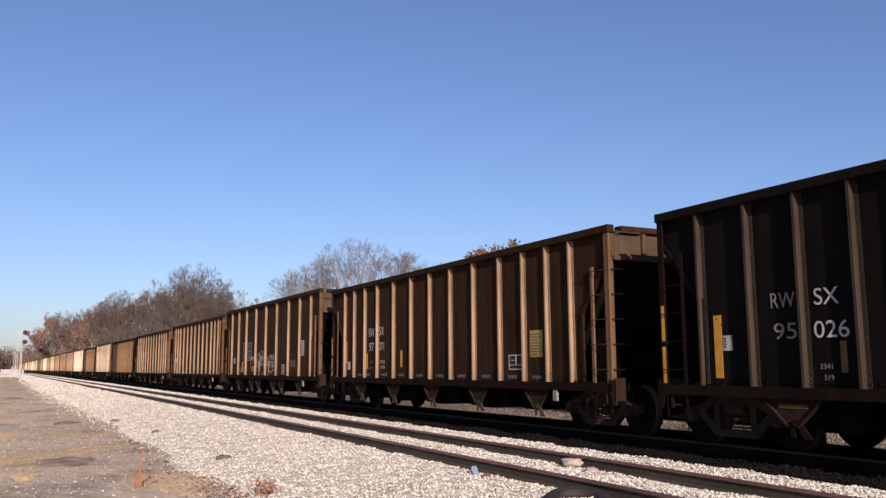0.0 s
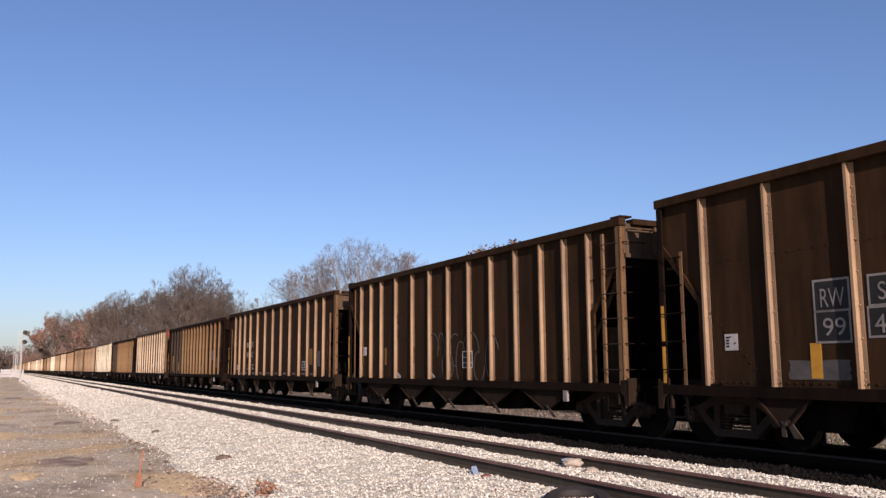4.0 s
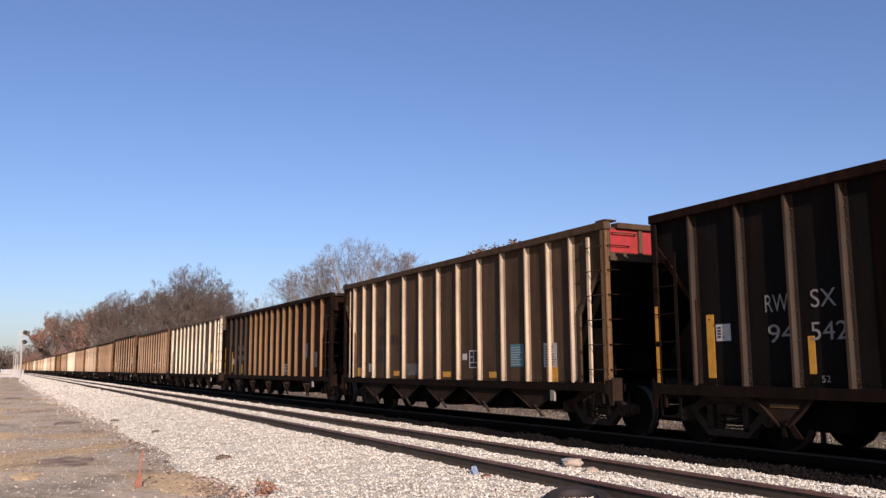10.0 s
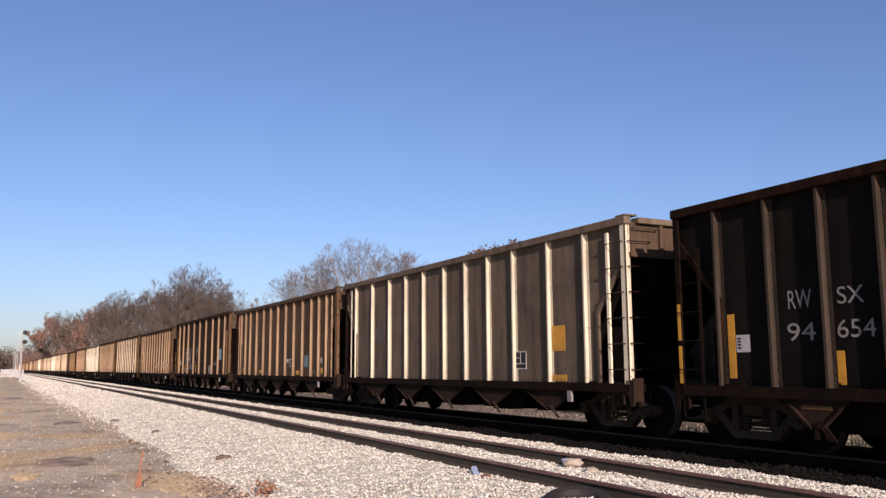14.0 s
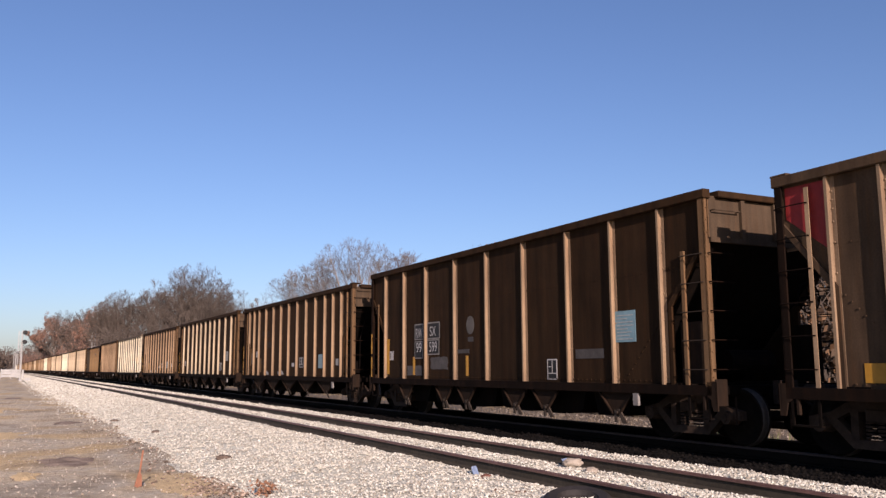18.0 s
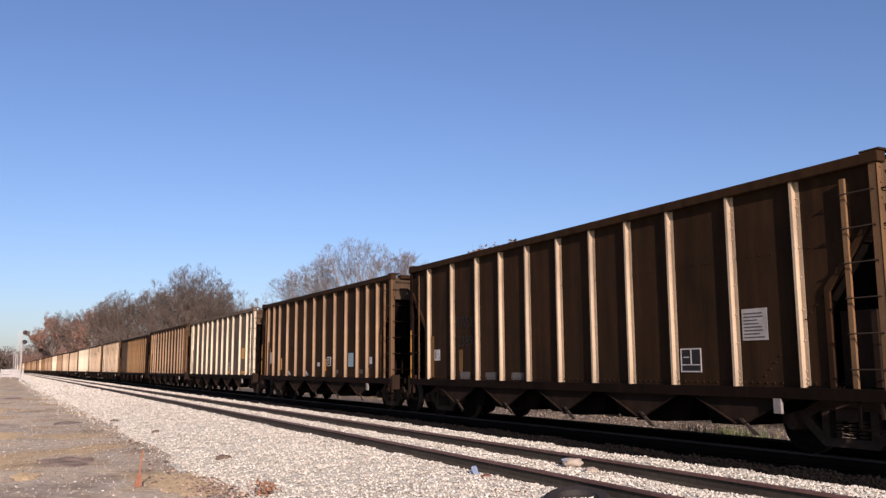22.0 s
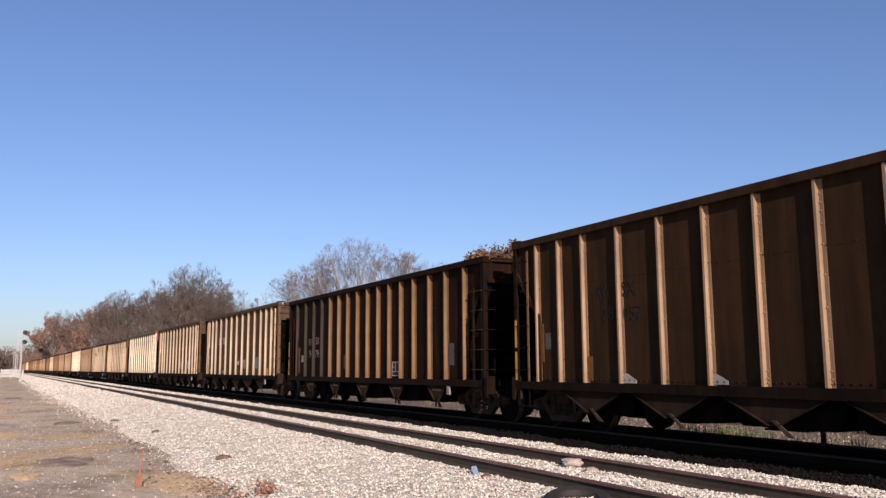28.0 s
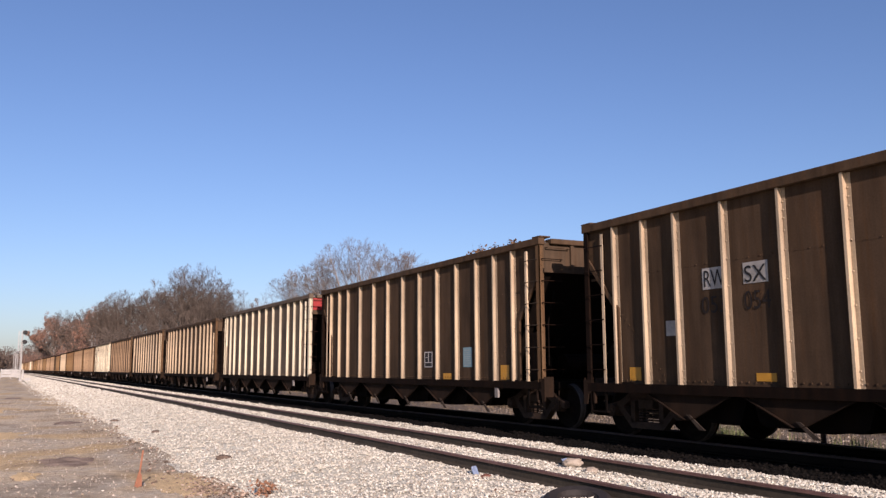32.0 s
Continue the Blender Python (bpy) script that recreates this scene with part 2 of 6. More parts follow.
M_STONES = island_stone("pale_ballast_stones", [(0.0, (0.2134, 0.19, 0.1568)), (0.15, (0.3298, 0.3, 0.247)), (0.5, (0.4559, 0.44, 0.3657)), (1.0, (0.6014, 0.59, 0.513))])
M_PEBBLES = island_stone("mixed_pebbles", [(0.0, (0.12, 0.09, 0.07)), (0.4, (0.28, 0.24, 0.19)), (0.9, (0.42, 0.37, 0.3)), (1.0, (0.58, 0.54, 0.48))])
M_EARTH = island_stone("damp_earth_crumbs", [(0.0, (0.06, 0.045, 0.035)), (0.6, (0.2, 0.15, 0.11)), (1.0, (0.4, 0.31, 0.24))])
M_VERGE = island_stone("dull_verge_gravel", [(0.0, (0.07, 0.056, 0.044)), (0.7, (0.16, 0.136, 0.108)), (1.0, (0.28, 0.245, 0.2))])
# Stones follow the dark bed: coal dust plus painted shade of the train
M_DARKSTONES = island_stone("dark_shaded_stones", [(0.0, (0.002, 0.002, 0.002)), (1.0, (0.008, 0.0065, 0.0055))])
M_RAIL = simple("dusty_olive_rail_web", (0.045, 0.037, 0.026), 0.35, 14, 0.85, 0.0, 0.2)
# Rails of the train's track, near black so they sink into the bed
M_DARKRAIL = simple("near_black_rail", (0.009, 0.007, 0.0055), 0.35, 14, 0.85)
M_DARKRAIL.node_tree.nodes["Principled BSDF"].inputs["Specular IOR Level"].default_value = 0.03
M_DARKRAILTOP = simple("dull_rail_head", (0.045, 0.03, 0.025), 0.25, 14, 0.7)
M_RAILTOP = simple("worn_rail_head", (0.15, 0.083, 0.07), 0.25, 14, 0.5, 0.3, 0.1)


def smooth01(a, b, x):
    t = max(0.0, min(1.0, (x - a) / (b - a)))
    return t * t * (3 - 2 * t)


def rows_y(fine=0.6):
    ys, y = [], -60.0
    while y < 4500:
        ys.append(y)
        y += fine if -2 < y < 50 else max(fine, abs(y) * 0.04)
    return ys


def wob(x, y, s, a):
    return noise.noise(Vector((x * s, y * s, 3.7))) * a


def ground_z(q, y):
    return -0.38 - 0.3 * smooth01(-8.5, -7.9, q) * (1 - smooth01(2.0, 3.2, q)) - 0.25 * smooth01(2.5, 5.0, q) + wob(q, y, 0.35, 0.05) + wob(q, y, 1.3, 0.02)


COLS = sorted({*[-2500, -1200, -600, -300, -150, -80, -50, -35, -26, -20], *[-17 + 0.5 * k for k in range(60)], *[14, 16, 20, 26, 35, 50, 80, 150, 300, 600, 1200, 2500]})
ground = part("ground", grid_mesh("ground", line_x, rows_y(), COLS, ground_z), M_DIRT)
tagged(ground, "grey-brown gravelly dirt with ochre and dark patches", "ground", kind="structure")


def near_bed_z(q, y):
    # q from the near track's centre
    z = -0.195 + 0.05 * math.exp(-(q / 0.45) ** 2)
    z -= 0.2 * (1 - smooth01(-4.0, -1.5, q))
    z += 0.11 * smooth01(0.85, 1.15, q) - 0.36 * smooth01(1.7, 2.45, q)
    return z + wob(q, y, 2.0, 0.03) + wob(q, y, 6.0, 0.015)


NCOLS = [-4.3 + 0.2 * k for k in range(35)]
near_bed = part("ballast_bed", grid_mesh("ballast_bed", near_x, [y for y in rows_y(0.35) if y < 900], NCOLS, near_bed_z), M_BALLAST)
tagged(near_bed, "pale pinkish-white crushed limestone ballast under the empty track", "ballast", kind="structure")


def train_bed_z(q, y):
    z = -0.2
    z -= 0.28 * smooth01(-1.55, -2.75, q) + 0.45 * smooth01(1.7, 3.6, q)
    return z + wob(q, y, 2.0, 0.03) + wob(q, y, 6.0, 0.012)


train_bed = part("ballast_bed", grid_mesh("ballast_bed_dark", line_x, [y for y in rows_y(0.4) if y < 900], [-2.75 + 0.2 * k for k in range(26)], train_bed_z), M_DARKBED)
tagged(train_bed, "coal-dusted ballast under the coal train's track, darkened to carry its shade", "ballast", kind="structure")
far_strip = part("gravel_strip", grid_mesh("gravel_strip", line_x, [y for y in rows_y(0.5) if y < 600], [2.2 + 0.4 * k for k in range(19)],
                                         lambda q, y: -0.42 - 0.16 * smooth01(2.2, 4.5, q) + wob(q, y, 1.5, 0.04) + 0.02), M_GREYBED)
tagged(far_strip, "dull grey gravel verge with dry grass beyond the train", "gravel", kind="structure")


def rail_mesh(centre, side, top, mats):
    prof = [(-0.07, -0.17), (0.07, -0.17), (0.07, -0.155), (0.012, -0.135), (0.012, -0.045), (0.036, -0.033), (0.036, -0.004), (0.026, 0.0), (-0.026, 0.0), (-0.036, -0.004), (-0.036, -0.033), (-0.012, -0.045), (-0.012, -0.135), (-0.07, -0.155)]
    ys = [y for y in rows_y(1.5) if y < 900]
    vs = [(centre(y) + side * GAUGE_HALF + px, y, top + pz) for y in ys for px, pz in prof]
    n = len(prof)
    fs, mi = [], []
    for i in range(len(ys) - 1):
        for j in range(n):
            fs.append((i * n + j, i * n + (j + 1) % n, (i + 1) * n + (j + 1) % n, (i + 1) * n + j))
            mi.append(1 if j in (5, 6, 7, 8, 9) else 0)
    me = bpy.data.meshes.new("rail")
    me.from_pydata(vs, [], fs)
    for m in mats:
        me.materials.append(m)
    me.polygons.foreach_set("material_index", mi)
    return me


for nm, centre, top, mats, lab in (("railway_track", near_x, -0.024, (M_RAIL, M_RAILTOP), "empty track of rust-brown steel rails in pale ballast"),
                             ("railway_track", line_x, 0.0, (M_DARKRAIL, M_DARKRAILTOP), "track of dark steel rails that carries the coal train")):
    tr = tagged(new(nm), lab, "railway track", kind="structure")
    for sd in (-1, 1):
        part("rail", rail_mesh(centre, sd, top, mats), None, tr)


def scatter(name, count, place, sizes, material, seed):
    """Loose stones: crooked eight-sided lumps joined into one mesh."""
    rng = np.random.default_rng(seed)
    base = np.array([(1, 0, 0), (-1, 0, 0), (0, 1, 0), (0, -1, 0), (0, 0, 1), (0, 0, -0.6)], float)
    tri = np.array([(0, 2, 4), (2, 1, 4), (1, 3, 4), (3, 0, 4), (2, 0, 5), (1, 2, 5), (3, 1, 5), (0, 3, 5)])
    pts = place(rng, count)
    n = len(pts)
    r = rng.uniform(*sizes, n) * rng.choice([0.7, 1.0, 1.25], n)
    if place is on_far_bed:
        r = r * np.clip(pts[:, 1] / 50, 0.42, 1.4)
    if place is ballast_spill:
        r = r * np.clip(pts[:, 1] / 26, 0.8, 2.2)
    v = base[None] * rng.uniform(0.6, 1.25, (n, 6, 3)) * r[:, None, None]
    v[:, :, 2] *= 0.75
    a, b = rng.uniform(0, 2 * math.pi, n), rng.normal(0, 0.45, n)
    ca, sa, cb, sb = np.cos(a)[:, None], np.sin(a)[:, None], np.cos(b)[:, None], np.sin(b)[:, None]
    x, y, z = v[:, :, 0], v[:, :, 1], v[:, :, 2]
    y, z = y * cb - z * sb, y * sb + z * cb
    x, y = x * ca - y * sa, x * sa + y * ca
    v = np.stack([x, y, z], 2) + pts[:, None, :]
    f = (tri[None] + (np.arange(n) * 6)[:, None, None]).reshape(-1, 3)
    me = bpy.data.meshes.new(name)
    me.from_pydata(v.reshape(-1, 3).tolist(), [], f.tolist())
    return part(name, me, material)


def on_near_bed(rng, n):
    y = 4.5 + 55 * rng.random(n) ** 2.1
    q = rng.uniform(-4.2, 2.45, n)
    keep = np.abs(np.abs(q) - GAUGE_HALF) > 0.09
    q, y = q[keep], y[keep]
    return np.array([(near_x(b) + a, b, near_bed_z(a, b) + 0.008) for a, b in zip(q, y)])


def on_far_bed(rng, n):
    y = 13 + 317 * rng.random(n) ** 1.5
    q = rng.uniform(-4.2, 2.45, n)
    keep = np.abs(np.abs(q) - GAUGE_HALF) > 0.14
    q, y = q[keep], y[keep]
    return np.array([(near_x(b) + a, b, near_bed_z(a, b) + 0.008) for a, b in zip(q, y)])


def earth_spots(rng, n):
    y = np.concatenate([rng.normal(12.3, 0.8, n // 2), 9 + 30 * rng.random(n - n // 2) ** 1.3])
    q = np.concatenate([rng.normal(-4.3, 0.22, n // 2), rng.normal(-4.4, 0.25, n - n // 2)])
    return np.array([(near_x(b) + a, b, ground_z(near_x(b) + a - line_x(b), b) + 0.012) for a, b in zip(q, y)])


def on_dirt(rng, n):
    y = 6 + 45 * rng.random(n) ** 1.6
    x = near_x(0) - 4.3 - 10 * rng.random(n) ** 0.8
    out = []
    for a, b in zip(x, y):
        q = a - near_x(0) + near_x(b) - line_x(b)
        out.append((line_x(b) + q, b, ground_z(q, b) + 0.004))
    return np.array(out)


def on_verge(rng, n):
    y = 4 + 30 * rng.random(n) ** 1.4
    q = rng.uniform(2.3, 8.5, n)
    return np.array([(line_x(b) + a, b, -0.42 - 0.16 * smooth01(2.2, 4.5, a) + 0.03) for a, b in zip(q, y)])


def ballast_spill(rng, n):
    y = 6 + 130 * rng.random(n) ** 1.9
    q = -3.85 - np.abs(rng.normal(0, 0.36, n)) * np.clip(y / 25, 0.8, 1.5)
    return np.array([(near_x(b) + a, b, ground_z(near_x(b) + a - line_x(b), b) + 0.01) for a, b in zip(q, y)])


def on_dark_bed(rng, n):
    y = 4 + 26 * rng.random(n) ** 1.6
    q = rng.uniform(-2.6, -0.9, n)
    return np.array([(line_x(b) + a, b, train_bed_z(a, b) + 0.008) for a, b in zip(q, y)])


for nm, cnt, fn, sz, mat, lab in (("ballast_stones", 110000, on_near_bed, (0.01, 0.025), M_STONES, "loose pale limestone ballast stones"),
                                  ("ballast_stones", 42000, on_far_bed, (0.03, 0.06), M_STONES, "pale limestone ballast stones along the distant track"),
                                  ("earth_crumbs", 900, earth_spots, (0.012, 0.035), M_EARTH, "dark crumbs of damp earth along the ballast edge"),
                                  ("spilled_stones", 9000, ballast_spill, (0.008, 0.024), M_STONES, "pale ballast stones spilled onto dirt"),
                                  ("pebbles", 21000, on_dirt, (0.006, 0.022), M_PEBBLES, "small mixed pebbles strewn on dirt"),
                                  ("dark_stones", 7000, on_dark_bed, (0.02, 0.04), M_DARKSTONES, "ballast stones dark with coal dust and the train's painted shade"),
                                  ("verge_gravel", 9000, on_verge, (0.015, 0.045), M_VERGE, "grey gravel stones beyond the train")):
    tagged(scatter(nm, cnt, fn, sz, mat, cnt), lab, "stones", kind="stuff")


def earth_material(name, lo, hi):
    m, nt, b = shader(name, 0.95)
    b.inputs["Specular IOR Level"].default_value = 0.1
    f, k = noise_node(nt, 30, 5, 0.75), noise_node(nt, 3, 4, 0.6)
    c = ramp(nt, k, [(0.35, lo), (0.65, hi)])
    c = mix(nt, 1.0, c, ramp(nt, f, [(0.3, (0.7, 0.7, 0.7)), (0.7, (1.2, 1.2, 1.2))]), "MULTIPLY")
    nt.links.new(c, b.inputs["Base Color"])
    bump(nt, b, f, 0.6, 0.03)
    return m


M_OCHRE = earth_material("ochre_sand", (0.5, 0.38, 0.215), (0.64, 0.48, 0.26))
M_DAMP = earth_material("damp_brown_earth", (0.16, 0.12, 0.09), (0.32, 0.25, 0.19))


def earth_patch(x, y, rx, ry, h, mat, label, seed):
    """A low ragged spill of earth that thins out into the ground at its rim."""
    vs, fs = [], []
    n, m = 48, 7
    for j in range(m + 1):
        f = j / m
        for k in range(n):
            a = 2 * math.pi * k / n
            w = 1 + 0.55 * noise.noise(Vector((math.cos(a) * 1.6, math.sin(a) * 1.6, seed))) + 0.25 * noise.noise(Vector((math.cos(a) * 6, math.sin(a) * 6, seed)))
            px, py = x + rx * f * w * math.cos(a), y + ry * f * w * math.sin(a)
            z = ground_z(px - line_x(py), py) + h * (1 - f ** 2) - 0.012 * f ** 4 + 0.012 + 0.02 * noise.noise(Vector((px * 5, py * 5, seed)))
            vs.append((px, py, z))
    for j in range(m):
        for k in range(n):
            p, q = j * n + k, j * n + (k + 1) % n
            fs.append((p, q, q + n, p + n))
    me = bpy.data.meshes.new("earth_patch")
    me.from_pydata(vs, [], fs)
    for p in me.polygons:
        p.use_smooth = True
    tagged(part("earth_patch", me, mat), label, "earth", kind="stuff")


earth_patch(1.8, 13.0, 0.44, 1.6, 0.01, M_OCHRE, "ochre sandy spill on grey dirt", 1)
earth_patch(-0.35, 14.95, 0.2, 0.5, 0.02, M_OCHRE, "small ochre earth spill on grey dirt", 2)
earth_patch(0.25, 17.1, 0.5, 0.7, 0.02, M_DAMP, "low damp dark earth ridge on dirt", 3)
earth_patch(2.62, 12.5, 0.3, 1.0, 0.04, M_DAMP, "dark earth heap at the ballast edge", 4)
earth_patch(0.35, 29.0, 0.45, 0.8, 0.02, M_DAMP, "damp dark patch of dirt", 5)
earth_patch(-2.2, 55.0, 0.6, 1.2, 0.02, M_DAMP, "damp dark patch of dirt far along", 6)
earth_patch(-1.6, 24.0, 0.9, 2.0, 0.01, M_OCHRE, "wide faint ochre patch on dirt", 7)
earth_patch(-3.2, 39.0, 1.6, 3.0, 0.01, M_OCHRE, "wide faint ochre patch on dirt", 8)
# ---- the coal train ----
# Body length and rib places from a body end, in metres, by kind of car
KINDS = {
    "wide": (13.93, 4.10, [1.05, 2.36, 3.76, 5.38, 6.97, 8.55, 10.19, 11.58, 12.88]),
    "thirteen": (13.74, 3.975, [1.08, 1.88, 2.71, 3.72, 4.78, 5.84, 6.92, 7.98, 9.05, 10.16, 11.23, 12.04, 12.84]),
    "offset_thirteen": (13.74, 3.975, [0.94, 1.74, 2.57, 3.58, 4.64, 5.7, 6.78, 7.84, 8.91, 10.02, 11.08, 11.88, 12.67]),
    "long": (14.97, 3.90, [1.20, 2.04, 2.94, 3.93, 5.13, 6.32, 7.485, 8.65, 9.84, 11.04, 12.03, 12.93, 13.77]),
    "sixteen": (15.20, 3.86, [0.98, 1.98, 2.91, 3.88, 4.73, 5.55, 6.38, 7.22, 8.06, 8.92, 9.75, 10.6, 11.45, 12.34, 13.26, 14.27]),
    "tall_eleven": (14.20, 4.01, [1.32, 2.54, 3.88, 4.97, 6.03, 7.13, 8.3, 9.4, 10.5, 11.76, 13.08]),
    "eleven": (14.20, 3.98, [1.22, 2.46, 3.82, 4.93, 6.02, 7.15, 8.36, 9.49, 10.63, 11.92, 13.27]),
}
HALF, SKIN, SILL = 1.58, 1.5, 0.97
DEEP = {"sixteen": 1.475}   # side sheet's half width where the ribs stand deeper
TOP = 4.0
CHORD = 0.15
SHARED = {}


def shared(key, make):
    if key not in SHARED:
        SHARED[key] = make()
    return SHARED[key]


def mesh_of(bm, name, smooth=False):
    me = bpy.data.meshes.new(name)
    bm.to_mesh(me)
    bm.free()
    if smooth:
        for p in me.polygons:
            p.use_smooth = True
    return me


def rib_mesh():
    """A rib with two paints: web and outer face in the sun-bright tone on slot 0, root flange and bolts on slot 1."""
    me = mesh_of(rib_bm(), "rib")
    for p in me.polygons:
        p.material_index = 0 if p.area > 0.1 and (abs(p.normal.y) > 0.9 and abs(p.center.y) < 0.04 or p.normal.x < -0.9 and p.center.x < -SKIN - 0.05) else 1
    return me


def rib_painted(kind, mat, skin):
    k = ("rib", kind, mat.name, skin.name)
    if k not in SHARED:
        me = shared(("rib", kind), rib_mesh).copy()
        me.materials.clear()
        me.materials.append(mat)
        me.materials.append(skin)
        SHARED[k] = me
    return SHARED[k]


def rib_bm():
    """A box stiffener on the side sheet with a row of bolt heads down its root flange; local origin at the sill."""
    bm = bmesh.new()
    box(bm, -HALF + 0.002, -SKIN + 0.01, -0.03, 0.015, SILL, TOP - CHORD + 0.01)
    box(bm, -SKIN - 0.004, -SKIN + 0.01, -0.095, 0.05, SILL, TOP - CHORD)
    for z in (1.03, 1.09, 1.2, 1.62, 2.05, 2.5, 2.92, 3.2, 3.38, 3.5, 3.62):
        tube(bm, (-SKIN - 0.002, -0.05, z), (-SKIN - 0.02, -0.05, z), 0.014, 0.01, 6)
    return bm


def side_bm(L):
    """One side sheet: cut back at both lower corners where the slope sheets show."""
    bm = bmesh.new()
    h = L / 2
    pts = [(-SKIN, -h + 0.9, SILL), (-SKIN, h - 0.9, SILL), (-SKIN, h - 0.9, 2.3), (-SKIN, h - 0.06, 3.26), (-SKIN, h, 3.3), (-SKIN, h, TOP - 0.02), (-SKIN, -h, TOP - 0.02), (-SKIN, -h, 3.3), (-SKIN, -h + 0.06, 3.26), (-SKIN, -h + 0.9, 2.3)]
    slab(bm, pts, (0.02, 0, 0))
    # seam strip and its rivets
    box(bm, -SKIN - 0.002, -SKIN, -h + 0.1, h - 0.1, 2.88, 2.93)
    return bm


def rivets_bm(L):
    bm = bmesh.new()
    h = L / 2
    k = -h + 1.05
    while k < h - 1.0:
        box(bm, -SKIN - 0.012, -SKIN + 0.005, k - 0.012, k + 0.012, SILL + 0.05, SILL + 0.075)
        k += 0.14
    for s in (-1, 1):
        for k in range(12):
            y, z = s * (h - 1.0 - 0.095 * k), 2.2 - 0.097 * k
            box(bm, -SKIN - 0.014, -SKIN + 0.005, y - 0.011, y + 0.011, z - 0.011, z + 0.011)
    k = -h + 0.5
    while k < h - 0.5:
        box(bm, -SKIN - 0.011, -SKIN, k - 0.009, k + 0.009, 2.893, 2.911)
        k += 0.22
    return bm


def truck_parts(parent, y, rows):
    """A two-axle truck: side frames with springs, bolster, bearing caps and turning wheelsets."""
    tr = part("truck", shared("truck_bm", truck_mesh), M_TRUCK, parent)
    tr.location = (0, y, 0)
    for k, dy in enumerate((-0.89, 0.89)):
        ws = part("wheelset", shared("wheel", wheel_mesh), None, tr)
        walk(ws, [(t, pose(0, dy, 0.46) @ Matrix.Rotation(-a, 4, "X")) for t, a in rows])
    return tr


def truck_mesh():
    bm = bmesh.new()
    for s in (-1, 1):
        x = s * 1.0
        xa, xb = (x - 0.07, x + 0.07)
        # cast side frame: arched top, drop centre, window for springs
        for pts in ([(-1.12, 0.42), (-1.12, 0.56), (-0.75, 0.64), (-0.45, 0.8), (0.45, 0.8), (0.75, 0.64), (1.12, 0.56), (1.12, 0.42), (0.75, 0.5), (0.42, 0.66), (-0.42, 0.66), (-0.75, 0.5)],
                    [(-0.8, 0.5), (-0.66, 0.55), (-0.36, 0.28), (0.36, 0.28), (0.66, 0.55), (0.8, 0.5), (0.42, 0.16), (-0.42, 0.16)]):
            slab(bm, [(xa, a, b) for a, b in pts], (xb - xa, 0, 0))
        for a in (-0.38, 0.38):
            box(bm, xa, xb, a - 0.06, a + 0.06, 0.26, 0.7)
        for a in (-0.18, 0.0, 0.18):
            for k in range(5):
                z = 0.3 + k * 0.05
                tube(bm, (x, a, z), (x, a, z + 0.028), 0.075, 0.075, 8)
        for a in (-0.89, 0.89):
            tube(bm, (x - 0.08 * s, a, 0.46), (x + 0.16 * s, a, 0.46), 0.125, 0.105, 12)
            tube(bm, (x + 0.16 * s, a, 0.46), (x + 0.19 * s, a, 0.46), 0.06, 0.05, 8)
    box(bm, -1.1, 1.1, -0.2, 0.2, 0.52, 0.7, 0.02)
    box(bm, -0.3, 0.3, -0.3, 0.3, 0.7, 0.86, 0.02)
    for a in (-0.42, 0.42):
        tube(bm, (-0.9, a, 0.36), (0.9, a, 0.36), 0.04, 0.04, 6)
    return mesh_of(bm, "truck")


def wheel_mesh():
    """Two dished wheels on one axle, spun about x."""
    prof = [(0.0, 0.075), (0.09, 0.1), (0.10, 0.16), (0.03, 0.2), (0.02, 0.36), (0.075, 0.39), (0.07, 0.45), (0.0, 0.46), (-0.05, 0.465), (-0.065, 0.49), (-0.08, 0.48), (-0.08, 0.39), (-0.03, 0.36), (-0.02, 0.2), (-0.08, 0.15), (-0.08, 0.075)]
    vs, fs, mi = [], [], []
    n = 28
    for s in (-1, 1):
        o = len(vs)
        for k in range(n):
            a = 2 * math.pi * k / n
            for dx, r in prof:
                vs.append((s * (0.745 + dx), r * math.cos(a), r * math.sin(a)))
        m = len(prof)
        for k in range(n):
            for j in range(m - 1):
                q = (o + k * m + j, o + k * m + j + 1, o + ((k + 1) % n) * m + j + 1, o + ((k + 1) % n) * m + j)
                fs.append(q if s < 0 else q[::-1])
                mi.append(1 if j in (6, 7) else 0)
    o = len(vs)
    for x in (-1.1, 1.1):
        for k in range(12):
            a = 2 * math.pi * k / 12
            vs.append((x, 0.08 * math.cos(a), 0.08 * math.sin(a)))
    for k in range(12):
        fs.append((o + k, o + (k + 1) % 12, o + 12 + (k + 1) % 12, o + 12 + k))
        mi.append(0)
    me = bpy.data.meshes.new("wheelset")
    me.from_pydata(vs, [], fs)
    me.materials.append(M_WHEEL)
    me.materials.append(M_TREAD)
    me.polygons.foreach_set("material_index", mi)
    for p in me.polygons:
        p.use_smooth = True
    return me


def bay_mesh(side):
    """A discharge hopper: two sloped sheets that meet over the door; an end bay (side -1 or 1) is cut away over the truck."""
    bm = bmesh.new()
    prof = [(-1.04, 0.84), (-0.92, 0.44), (-0.8, 0.37), (0.8, 0.37), (0.92, 0.44), (1.04, 0.84)] if side == 0 else [(side * a, b) for a, b in ((0.86, 0.84), (0.12, 0.66), (0.0, 0.46), (-0.1, 0.38), (-0.85, 0.37), (-1.04, 0.84))]
    slab(bm, [(-1.25, y, z) for y, z in prof], (2.5, 0, 0))
    return mesh_of(bm, "hopper_bay")


